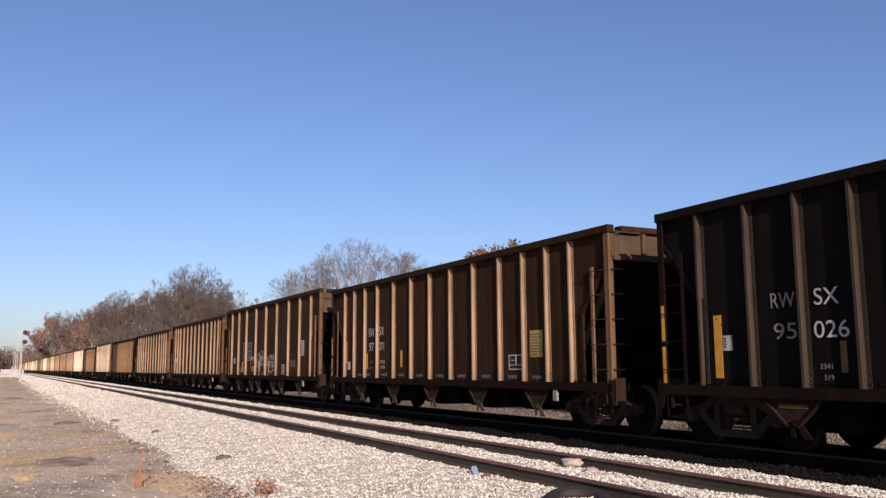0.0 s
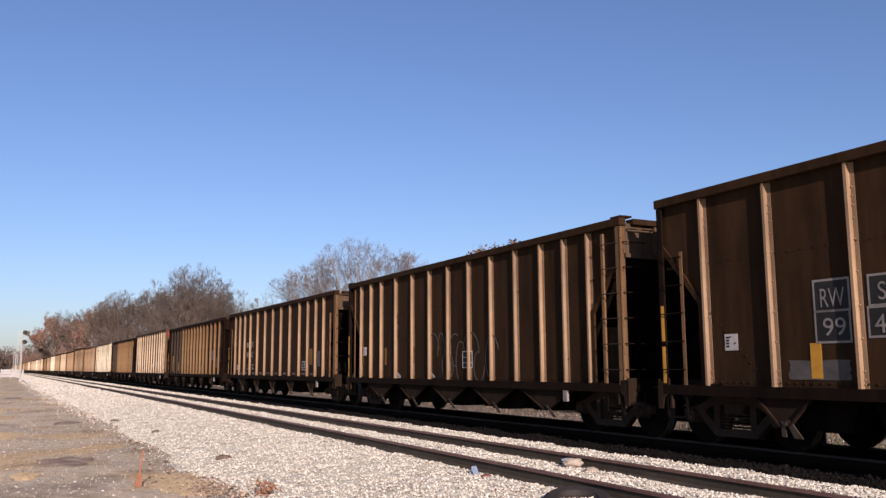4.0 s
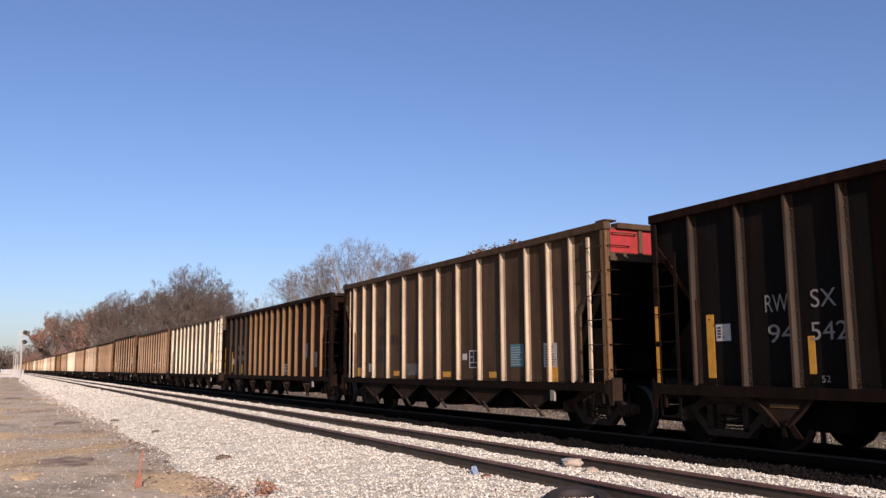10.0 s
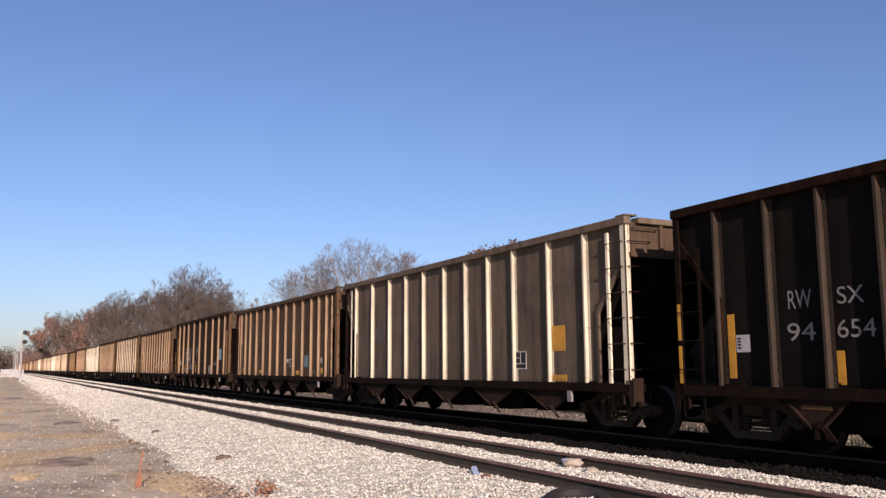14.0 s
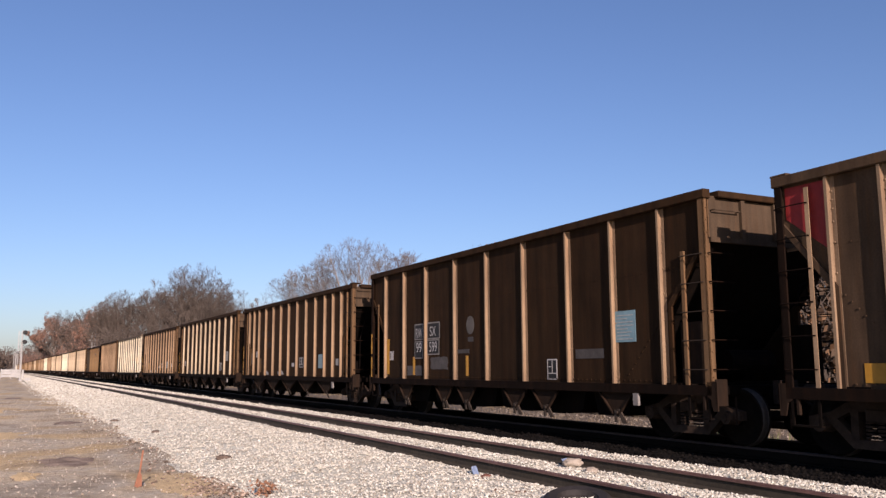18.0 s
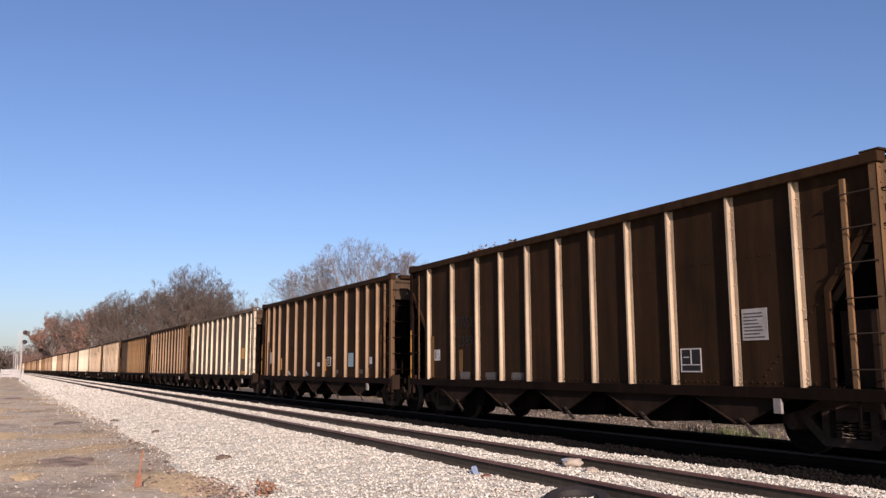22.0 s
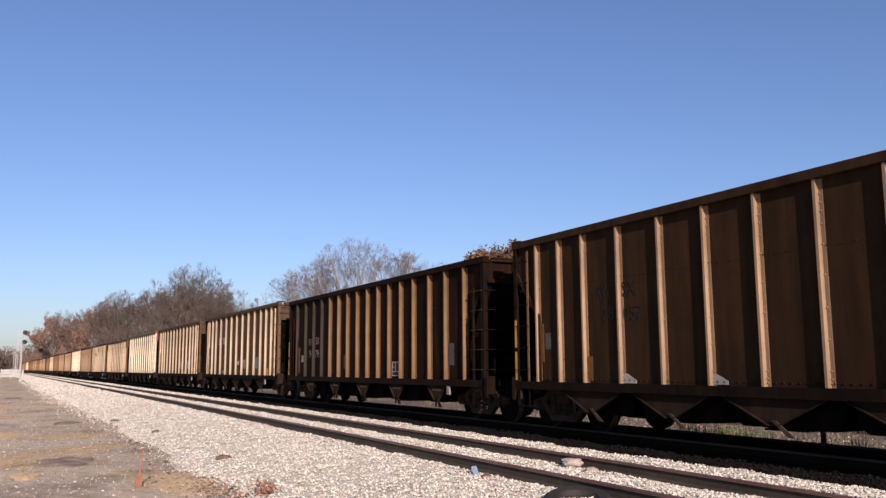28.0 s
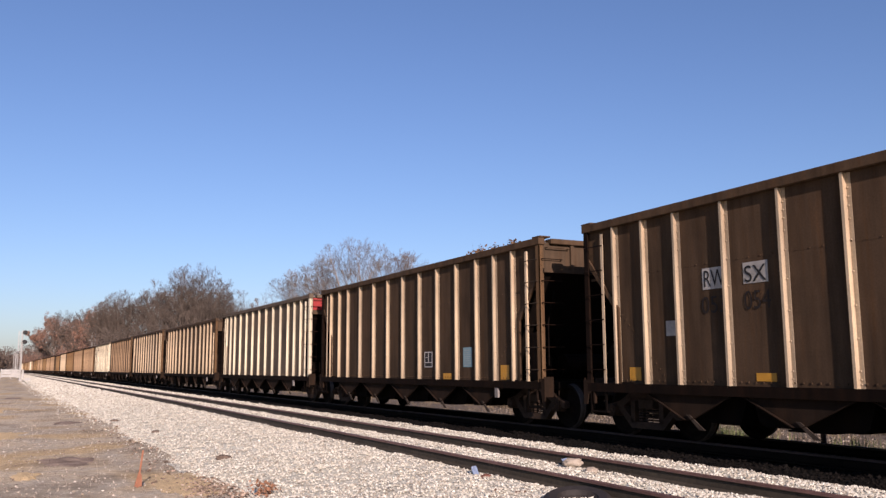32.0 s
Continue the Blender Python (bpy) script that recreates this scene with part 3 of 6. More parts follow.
def gusset_side_mesh(w):
    """Side gusset of a bay: an inverted triangle of plate hung from the sill, with flanged edges."""
    bm = bmesh.new()
    slab(bm, [(-1.5, -w, SILL - 0.15), (-1.5, w, SILL - 0.15), (-1.5, 0.09, 0.42), (-1.5, -0.09, 0.42)], (0.015, 0, 0))
    for s in (-1, 1):
        slab(bm, [(-1.54, s * w, SILL - 0.15), (-1.54, s * (w - 0.04), SILL - 0.15), (-1.54, s * 0.06, 0.42), (-1.54, s * 0.1, 0.42)], (0.05, 0, 0))
    return mesh_of(bm, "bay_gusset")


def door_mesh():
    bm = bmesh.new()
    slab(bm, [(-1.3, -0.4, 0.345), (1.3, -0.4, 0.345), (1.3, 0.36, 0.335), (-1.3, 0.36, 0.335)], (0, 0, 0.03))
    return mesh_of(bm, "hopper_door")


def door_arm_mesh(kind):
    """Latch at the foot of a bay: one slanted plate, or two splayed straps with a pin."""
    bm = bmesh.new()
    if kind not in ("sixteen", "wide", "long"):
        slab(bm, [(-1.53, -0.05, 0.5), (-1.53, 0.02, 0.5), (-1.53, -0.26, 0.27), (-1.53, -0.38, 0.27)], (0.02, 0, 0))
        return mesh_of(bm, "door_arm")
    slab(bm, [(-1.53, -0.1, 0.52), (-1.53, -0.02, 0.52), (-1.53, -0.17, 0.27), (-1.53, -0.31, 0.27)], (0.025, 0, 0))
    slab(bm, [(-1.525, 0.0, 0.5), (-1.525, 0.06, 0.5), (-1.525, 0.05, 0.28), (-1.525, -0.03, 0.28)], (0.02, 0, 0))
    tube(bm, (-1.55, -0.03, 0.46), (-1.45, -0.03, 0.46), 0.03, 0.03, 8)
    return mesh_of(bm, "door_arm")


def bracket_mesh():
    return boxm("bracket", -HALF + 0.0, -HALF + 0.05, 1.74, 1.88, 0.6, 0.82, 0.006)


def end_mesh():
    """End sheet with its grab bar, seen above the slope sheet; at y = 0, facing -y."""
    bm = bmesh.new()
    box(bm, -HALF + 0.12, HALF - 0.12, 0.0, 0.02, 3.3, TOP - 0.1)
    box(bm, -HALF + 0.1, HALF - 0.1, -0.05, 0.02, 3.24, 3.32)
    for x in (-0.75, 0.0, 0.75):
        box(bm, x - 0.04, x + 0.04, -0.06, 0.01, 3.3, TOP - 0.14)
    return mesh_of(bm, "end_sheet")


def grab_mesh():
    bm = bmesh.new()
    tube(bm, (-1.42, -0.09, 3.76), (-0.86, -0.09, 3.76), 0.012, 0.012, 6)
    for x in (-1.42, -0.86):
        tube(bm, (x, -0.09, 3.76), (x, 0.01, 3.76), 0.012, 0.012, 6)
    return mesh_of(bm, "grab_iron")


def slope_mesh():
    bm = bmesh.new()
    slab(bm, [(-SKIN + 0.03, 0.03, 3.28), (SKIN - 0.03, 0.03, 3.28), (SKIN - 0.03, 2.25, 1.0), (-SKIN + 0.03, 2.25, 1.0)], (0, 0.02, 0.02))
    return mesh_of(bm, "slope_sheet")


def brace_mesh():
    """Side brace at the car end: an upright and a diagonal strap that edge the cut-back side sheet."""
    bm = bmesh.new()
    slab(bm, [(-SKIN - 0.04, 0.06, 3.32), (-SKIN - 0.04, 0.06, 3.2), (-SKIN - 0.04, 0.86, 2.26), (-SKIN - 0.04, 0.86, SILL), (-SKIN - 0.04, 0.94, SILL), (-SKIN - 0.04, 0.94, 2.32)], (0.06, 0, 0))
    return mesh_of(bm, "end_brace")


def gauge_mesh():
    """Inner plate behind the end ladder."""
    return boxm("gauge_box", -SKIN + 0.1, -SKIN + 0.14, 0.3, 0.84, SILL + 0.02, 2.0)


def post_mesh():
    bm = bmesh.new()
    box(bm, -HALF, -HALF + 0.03, 0.0, 0.12, SILL - 0.02, TOP - 0.1)
    box(bm, -HALF, -HALF + 0.12, 0.0, 0.02, SILL - 0.02, TOP - 0.1)
    for z in (1.1, 1.5, 2.0, 2.5, 3.0, 3.4, 3.6, 3.8):
        tube(bm, (-HALF + 0.06, 0.0, z), (-HALF + 0.06, -0.015, z), 0.016, 0.012, 6)
    return mesh_of(bm, "corner_post")


def stile_mesh(top):
    bm = bmesh.new()
    slab(bm, [(-HALF + 0.01, 0.5, SILL), (-HALF + 0.01, 0.57, SILL), (-HALF + 0.018, 0.57, SILL), (-HALF + 0.018, 0.508, SILL), (-HALF + 0.05, 0.508, SILL), (-HALF + 0.05, 0.5, SILL)], (0, 0, top - SILL))
    return mesh_of(bm, "ladder_stile")


def rung_mesh():
    bm = bmesh.new()
    tube(bm, (-HALF - 0.03, 0.04, 0), (-HALF - 0.03, 0.56, 0), 0.009, 0.009, 6)
    for y in (0.06, 0.54):
        tube(bm, (-HALF - 0.03, y, 0), (-HALF + 0.03, y, 0), 0.011, 0.011, 5)
    return mesh_of(bm, "rung")


def end_rung_mesh():
    bm = bmesh.new()
    tube(bm, (-HALF + 0.06, -0.07, 0), (-HALF + 0.55, -0.07, 0), 0.009, 0.009, 6)
    for x in (-HALF + 0.06, -HALF + 0.55):
        tube(bm, (x, -0.07, 0), (x, 0.01, 0), 0.011, 0.011, 5)
    return mesh_of(bm, "end_rung")


def step_mesh():
    """Sill step: two hanging straps and a tread, and the corner gusset plate."""
    bm = bmesh.new()
    for y in (0.08, 0.52):
        slab(bm, [(-HALF + 0.02, y - 0.025, SILL - 0.1), (-HALF + 0.02, y + 0.025, SILL - 0.1), (-HALF + 0.02, y + 0.02, 0.45), (-HALF + 0.02, y - 0.02, 0.45)], (0.02, 0, 0))
    box(bm, -HALF + 0.02, -HALF + 0.12, 0.08, 0.52, 0.44, 0.465)
    return mesh_of(bm, "sill_step")


def gusset_mesh():
    bm = bmesh.new()
    box(bm, -HALF + 0.0, -HALF + 0.24, -0.1, -0.08, 0.66, SILL + 0.1)
    slab(bm, [(-HALF, -0.12, SILL + 0.06), (-HALF, 0.1, SILL + 0.06), (-HALF, 0.1, 0.8), (-HALF, 0.02, 0.76), (-HALF, -0.02, 0.58), (-HALF, -0.12, 0.58)], (0.02, 0, 0))
    box(bm, -HALF + 0.01, -HALF + 0.06, 0.16, 0.2, 0.6, 0.82)
    tube(bm, (-HALF + 0.3, -0.2, 0.8), (-HALF + 0.3, -0.2, 0.38), 0.014, 0.014, 6)
    return mesh_of(bm, "corner_plate")


def coupler_mesh():
    bm = bmesh.new()
    box(bm, -0.07, 0.07, -0.55, 0.6, 0.76, 0.94, 0.01)
    box(bm, -0.16, 0.16, -0.86, -0.5, 0.72, 0.99, 0.04)
    box(bm, -0.25, 0.25, -0.1, 0.0, 0.66, 1.04, 0.01)
    tube(bm, (0.3, -0.1, 0.75), (0.3, -0.35, 0.6), 0.025, 0.025, 6)
    return mesh_of(bm, "coupler")


def sill_mesh(L):
    bm = bmesh.new()
    h = L / 2
    prof = [(-HALF, SILL + 0.004), (-HALF, SILL - 0.155), (-HALF + 0.12, SILL - 0.155), (-HALF + 0.12, SILL - 0.14), (-HALF + 0.03, SILL - 0.14), (-HALF + 0.03, SILL - 0.02), (-SKIN + 0.04, SILL - 0.02), (-SKIN + 0.04, SILL + 0.004)]
    slab(bm, [(x, -h, z) for x, z in prof], (0, L, 0))
    return mesh_of(bm, "side_sill")


def chord_mesh(L):
    bm = bmesh.new()
    h = L / 2 + 0.04
    box(bm, -HALF - 0.02, -SKIN + 0.06, -h, h, TOP - CHORD, TOP, 0.012)
    return mesh_of(bm, "top_chord")


def end_chord_mesh():
    bm = bmesh.new()
    box(bm, -HALF + 0.26, HALF - 0.26, -0.1, 0.12, TOP - 0.13, TOP - 0.02, 0.012)
    for s in (-1, 1) if TOP > 3.95 and TOP < 4.05 else ():
        box(bm, s * (HALF - 0.13) - 0.14, s * (HALF - 0.13) + 0.14, -0.06, 0.24, TOP, TOP + 0.035, 0.01)
    return mesh_of(bm, "end_chord")


def bolster_mesh():
    bm = bmesh.new()
    box(bm, -HALF + 0.05, HALF - 0.05, -0.25, 0.25, 0.86, 1.0)
    return mesh_of(bm, "body_bolster")


def centre_sill_mesh(L):
    bm = bmesh.new()
    h = L / 2
    box(bm, -0.17, 0.17, -h + 0.1, h - 0.1, 0.62, 0.95)
    for y in (-h + 0.3, h - 0.3):
        box(bm, -HALF + 0.1, HALF - 0.1, y - 0.15, y + 0.15, 0.82, 0.96)
    return mesh_of(bm, "centre_sill")


def reservoir_mesh():
    bm = bmesh.new()
    tube(bm, (-0.5, 0.75, 1.35), (0.5, 0.75, 1.35), 0.2, 0.2, 14)
    box(bm, -1.25, -0.95, 0.5, 0.8, 1.1, 1.5, 0.02)
    tube(bm, (-1.2, 0.25, 1.3), (-1.2, 0.25, 2.2), 0.015, 0.015, 6)
    tube(bm, (-1.2, 0.25, 2.2), (-1.0, 0.3, 2.9), 0.015, 0.015, 6)
    return mesh_of(bm, "brake_reservoir")


def ring(bm, c, axis_u, axis_w, r, thick, n=18, m=6):
    """A torus about c in the plane of the two axes."""
    c, u, w = Vector(c), Vector(axis_u), Vector(axis_w)
    d = u.cross(w)
    rows = []
    for k in range(n):
        a = 2 * math.pi * k / n
        o = u * math.cos(a) + w * math.sin(a)
        rows.append([bm.verts.new(c + o * (r + thick * math.cos(2 * math.pi * j / m)) + d * thick * math.sin(2 * math.pi * j / m)) for j in range(m)])
    for k in range(n):
        for j in range(m):
            bm.faces.new((rows[k][j], rows[(k + 1) % n][j], rows[(k + 1) % n][(j + 1) % m], rows[k][(j + 1) % m]))


def brake_wheel_mesh():
    bm = bmesh.new()
    ring(bm, (0.55, -0.16, 2.4), (1, 0, 0), (0, 0, 1), 0.26, 0.014)
    tube(bm, (0.55, -0.2, 2.4), (0.55, -0.02, 2.4), 0.03, 0.03, 8)
    for k in range(2):
        a = k * math.pi / 2 + 0.3
        tube(bm, (0.55 - 0.26 * math.cos(a), -0.16, 2.4 - 0.26 * math.sin(a)), (0.55 + 0.26 * math.cos(a), -0.16, 2.4 + 0.26 * math.sin(a)), 0.011, 0.011, 5)
    return mesh_of(bm, "brake_wheel")


def load_mesh(L):
    """Coal left in the bottom: uneven dark heap below the rim."""
    vs, fs = [], []
    nx, ny = 7, 24
    for j in range(ny):
        y = -L / 2 + 2.3 + (L - 4.6) * j / (ny - 1)
        for i in range(nx):
            x = -SKIN + 0.03 + (2 * SKIN - 0.06) * i / (nx - 1)
            vs.append((x, y, 1.05 + 0.12 * noise.noise(Vector((x * 1.3, y * 1.1, L)))))
    for j in range(ny - 1):
        for i in range(nx - 1):
            a = j * nx + i
            fs.append((a, a + 1, a + nx + 1, a + nx))
    me = bpy.data.meshes.new("floor_sheet")
    me.from_pydata(vs, [], fs)
    return me


def painted(mesh, mat, key):
    """One copy of a shared mesh for each paint."""
    k = (key, mat.name)
    if k not in SHARED:
        me = mesh.copy()
        me.materials.clear()
        me.materials.append(mat)
        SHARED[k] = me
    return SHARED[k]


FLIP = Matrix.Rotation(math.pi, 4, "Z")


def placed(name, mesh, parent, m, label=""):
    ob = part(name, mesh, None, parent, label)
    ob.matrix_basis = m
    return ob


def build_car(kind, panel, rib, special, spins):
    """One open-top hopper car about its own middle; special: paint of the four ribs at the far end."""
    global TOP, SKIN
    L, TOP, marks = KINDS[kind]
    SKIN = DEEP.get(kind, 1.5)
    h = L / 2
    marks = [v - h + {"sixteen": 0.04, "long": 0.07, "offset_thirteen": 0.08}.get(kind, 0.05) for v in marks]
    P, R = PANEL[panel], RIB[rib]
    DULL = RIB["black"] if panel in ("black", "blackish", "rusty") else RIB["dull"]
    car = new("hopper_car")
    car.empty_display_size = 0.3
    MI = Matrix.Identity(4)
    MX = Matrix.Diagonal((-1, 1, 1, 1))

    def put(name, key, make, mat, m, parent=car, label=""):
        return placed(name, painted(shared(key, make), mat, key), parent, m, label)

    for turn, mats in ((MI, True), (FLIP, False)):
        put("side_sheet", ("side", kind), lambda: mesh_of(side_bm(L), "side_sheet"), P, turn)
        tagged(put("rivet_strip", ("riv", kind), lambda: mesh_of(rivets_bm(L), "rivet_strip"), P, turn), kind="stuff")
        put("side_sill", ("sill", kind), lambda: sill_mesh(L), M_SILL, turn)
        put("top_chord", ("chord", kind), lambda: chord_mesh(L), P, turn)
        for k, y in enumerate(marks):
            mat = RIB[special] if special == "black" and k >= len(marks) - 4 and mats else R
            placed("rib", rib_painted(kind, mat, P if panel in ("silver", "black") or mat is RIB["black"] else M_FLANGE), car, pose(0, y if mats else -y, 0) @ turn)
    if special == "black":
        y0 = marks[-4] - 0.4
        pts = [(y0, SILL), (h - 0.9, SILL), (h - 0.9, 2.3), (h - 0.06, 3.26), (h, 3.3), (h, TOP - CHORD - 0.01), (y0, TOP - CHORD - 0.01)]
        put("painted_panel", ("blackpanel", kind), lambda: mesh_of(slab(bmesh.new(), [(-SKIN - 0.003, a, b) for a, b in pts], (0.003, 0, 0)), "painted_panel"), PANEL["black"], MI, car, "black-painted bays under the car number")
    for end, turn in enumerate((MI, FLIP)):
        base = turn @ pose(0, -h, 0)
        red = special == "red" and end == 0
        put("end_sheet", ("end", kind), end_mesh, P if panel in ("black", "blackish", "rusty") else DULL, base)
        if red:
            put("end_band", ("band", kind), lambda: boxm("end_band", -HALF + 0.14, HALF - 0.14, -0.012, -0.004, 3.4, TOP - 0.14), M_RED, base, car, "faded red band with white lettering")
        put("grab_iron", "grab", grab_mesh, DULL, base)
        # slope sheet in the shade-dark underframe colour, as the car end is unlit
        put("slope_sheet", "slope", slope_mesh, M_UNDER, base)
        put("end_chord", ("echord", kind), end_chord_mesh, P, base)
        put("coupler", "coupler", coupler_mesh, M_TRUCK, base)
        for mm in (base, base @ MX):
            put("end_brace", ("end_brace", SKIN), brace_mesh, P, mm)
            if end == 0:
                put("gauge_box", "gauge_box", gauge_mesh, M_UNDER if panel in ("black", "blackish", "rusty") else M_GUSS, mm)
            put("corner_post", ("post", kind), post_mesh, M_SILL if end or panel in ("black", "blackish", "rusty") else R if panel == "silver" else RIB["post"], mm)
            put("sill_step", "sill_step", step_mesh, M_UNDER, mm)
            put("corner_plate", "corner_plate", gusset_mesh, M_SILL if panel in ("black", "blackish", "rusty") else M_GUSS, mm)
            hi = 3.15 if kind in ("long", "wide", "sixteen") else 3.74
            put("ladder_stile", ("stile", hi), lambda: stile_mesh(hi), M_SILL if panel in ("black", "blackish", "rusty") else R if panel in ("silver", "grey") else RIB["post"], mm)
            z = 1.22
            while z < hi:
                put("rung", "rung", rung_mesh, RIB["black"] if end == 0 else M_SILL, mm @ pose(0, 0, z))
                put("end_rung", "erung", end_rung_mesh, M_SILL, mm @ pose(0, 0, z))
                z += 0.46
            if end == 1 and panel in ("black", "blackish", "rusty", "umber", "brown"):
                for za, zb in ((1.0, 1.6), (1.68, 2.28)):
                    put("reflector_strip", ("post_strip", za), lambda za=za, zb=zb: boxm("reflector_strip", -HALF - 0.004, -HALF + 0.002, 0.03, 0.1, za, zb), M_YELLOW, mm)
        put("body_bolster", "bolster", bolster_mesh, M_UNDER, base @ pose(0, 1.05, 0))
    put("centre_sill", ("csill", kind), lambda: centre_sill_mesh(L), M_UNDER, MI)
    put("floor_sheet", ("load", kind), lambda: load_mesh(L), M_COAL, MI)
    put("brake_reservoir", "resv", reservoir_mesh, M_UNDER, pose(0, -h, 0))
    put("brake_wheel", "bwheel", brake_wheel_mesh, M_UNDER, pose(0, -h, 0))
    put("bracket", "bracket", bracket_mesh, M_DIMWHITE, pose(0, -h, 0))
    put("bracket", "bracket", bracket_mesh, M_DIMWHITE, FLIP @ pose(0, -h, 0))
    wide = {"sixteen": 0.55, "long": 0.5, "wide": 0.5}.get(kind, 0.98)
    spots = (-4.55, -2.27, -1.1, 1.1, 2.27, 4.55) if kind == "wide" else [(L - 5.14) * (k / 4 - 0.5) for k in range(5)]
    for k, y in enumerate(spots):
        end = (k == len(spots) - 1) - (k == 0)
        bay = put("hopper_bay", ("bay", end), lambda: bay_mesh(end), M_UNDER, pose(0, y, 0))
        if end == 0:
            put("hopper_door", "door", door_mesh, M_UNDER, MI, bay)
        for mm in (MI, MX):
            put("bay_gusset", ("bgus", wide), lambda: gusset_side_mesh(wide), M_GUSS, mm, bay)
            put("door_arm", ("door_arm", kind), lambda: door_arm_mesh(kind), M_SILL if kind == "sixteen" else M_ARM, mm, bay)
            if kind == "sixteen":
                put("reflector_strip", "bay_strip", lambda: boxm("reflector_strip", -1.51, -1.501, -0.25, 0.25, 0.68, 0.73), M_YELLOWD, mm, bay)
    for s in (-1, 1):
        truck_parts(car, s * (h - 1.05), spins)
    return car


# Train: distance run by each four seconds, from the first moment
SPEED = [(0, 7.911), (4, 7.854), (8, 7.883), (12, 8.054), (16, 7.961), (20, 8.467), (24, 8.426), (28, 8.567), (32, 8.616)]


def run(t):
    d = 0.0
    for (t0, v0), (t1, v1) in zip(SPEED, SPEED[1:]):
        e = min(t, t1) - t0
        if e <= 0:
            break
        d += v0 * e + (v1 - v0) / (t1 - t0) * e * e / 2
    return d


def car_pose(y):
    """On the rails with both trucks."""
    xa, xb = line_x(y - 5.9), line_x(y + 5.9)
    return pose((xa + xb) / 2, y, 0) @ Matrix.Rotation(-math.atan2(xb - xa, 11.8), 4, "Z")


SPINS = [(k * 0.08, run(k * 0.08) / 0.46) for k in range(401)]
# near end of the body, kind, panel paint, rib paint, odd ribs, label
TRAIN = [
    (-3.75, "sixteen", "black", "black", "", "black-painted open coal hopper car with dull ribs"),
    (12.80, "long", "umber", "tan", "", "dark brown coal hopper car with sunlit tan ribs"),
    (29.05, "wide", "brown", "tan", "", "brown coal hopper car with spray-painted tags"),
    (43.98, "offset_thirteen", "brown", "tan", "", "rust-brown coal hopper car with faint sprayed tags"),
    (59.02, "long", "umber", "tan", "", "dark brown coal hopper car with tan ribs"),
    (75.26, "sixteen", "rusty", "rust", "black", "black coal hopper car with rusty orange ribs"),
    (91.75, "thirteen", "grey", "cream", "red", "dusty grey coal hopper car with red end band"),
    (106.80, "sixteen", "rusty", "rust", "black", "black coal hopper car with rust-stained ribs"),
    (123.25, "eleven", "silver", "silver", "", "pale silver coal hopper car with yellow placard"),
    (138.27, "thirteen", "grey", "tan", "", "dusty brown-grey coal hopper car"),
    (153.43, "wide", "brown", "tan", "", "brown coal hopper car with boxed white lettering"),
    (168.95, "thirteen", "brown", "tan", "", "brown dusty coal hopper car with pale ribs"),
    (183.96, "tall_eleven", "brown", "cream", "", "dark brown coal hopper car with cream ribs"),
    (199.46, "thirteen", "brown", "tan", "", "rust-brown coal hopper car with pale blue placard"),
    (214.64, "eleven", "silver", "silver", "", "silver-grey coal hopper car with bright ribs"),
    (229.90, "thirteen", "brown", "tan", "", "brown weathered coal hopper car"),
    (244.98, "sixteen", "blackish", "rust", "black", "black coal hopper car with orange rusty ribs"),
    (261.69, "thirteen", "grey", "cream", "", "dusty grey coal hopper car with cream ribs"),
    (276.99, "thirteen", "grey", "cream", "", "dusty grey-brown coal hopper car with cream ribs"),
    (292.10, "thirteen", "silver", "silver", "red", "pale silver coal hopper car"),
]
_rng = random.Random(5)
_s = 307.3
while _s < 690:
    kd = _rng.choice(["thirteen", "thirteen", "thirteen", "sixteen", "long", "eleven"])
    pn, rb = _rng.choice([("brown", "tan"), ("brown", "rust"), ("grey", "cream"), ("umber", "tan"), ("silver", "silver"), ("grey", "tan")]) if kd != "sixteen" else ("blackish", "rust")
    TRAIN.append((_s, kd, pn, rb, "black" if kd == "sixteen" else "", "weathered coal hopper car far down the train"))
    _s += KINDS[kd][0] + 1.27
CARS, MODELS = [], {}
for s0, kd, pn, rb, odd, lab in TRAIN:
    key = (kd, pn, rb, odd)
    if key not in MODELS:
        MODELS[key] = build_car(kd, pn, rb, odd, SPINS)
        c = MODELS[key]
    else:
        c = copy_thing(MODELS[key], Matrix.Identity(4))
    tagged(c, lab, "hopper car", "cars of the coal train")
    CARS.append((c, s0 + KINDS[kd][0] / 2, kd))
# ---- trees and thickets beyond the train ----
def bark(name, col):
    return simple(name, col, 0.35, 6, 0.9, 0, 0.4, 0.03)


M_BARK = bark("grey_brown_bark", (0.1, 0.082, 0.066))
M_ASH = bark("pale_ash_bark", (0.21, 0.185, 0.16))
M_TWIG = bark("brown_twigs", (0.115, 0.097, 0.082))
M_TWIGD = bark("dull_thicket_twigs", (0.082, 0.066, 0.053))
M_TWIGR = bark("reddish_twigs", (0.115, 0.082, 0.064))


def leaf_material(name, stops):
    m, nt, b = shader(name, 0.8)
    g = nt.nodes.new("ShaderNodeNewGeometry")
    nt.links.new(ramp(nt, g.outputs["Random Per Island"], stops), b.inputs["Base Color"])
    return m


M_LEAFR = leaf_material("russet_leaves", [(0.0, (0.11, 0.064, 0.046)), (0.5, (0.18, 0.1, 0.066)), (1.0, (0.26, 0.145, 0.095))])
M_LEAFO = leaf_material("olive_brown_leaves", [(0.0, (0.05, 0.03, 0.015)), (0.5, (0.09, 0.05, 0.022)), (1.0, (0.14, 0.074, 0.032))])
M_LEAFD = leaf_material("dull_brown_leaves", [(0.0, (0.045, 0.034, 0.026)), (0.6, (0.08, 0.06, 0.045)), (1.0, (0.12, 0.086, 0.062))])


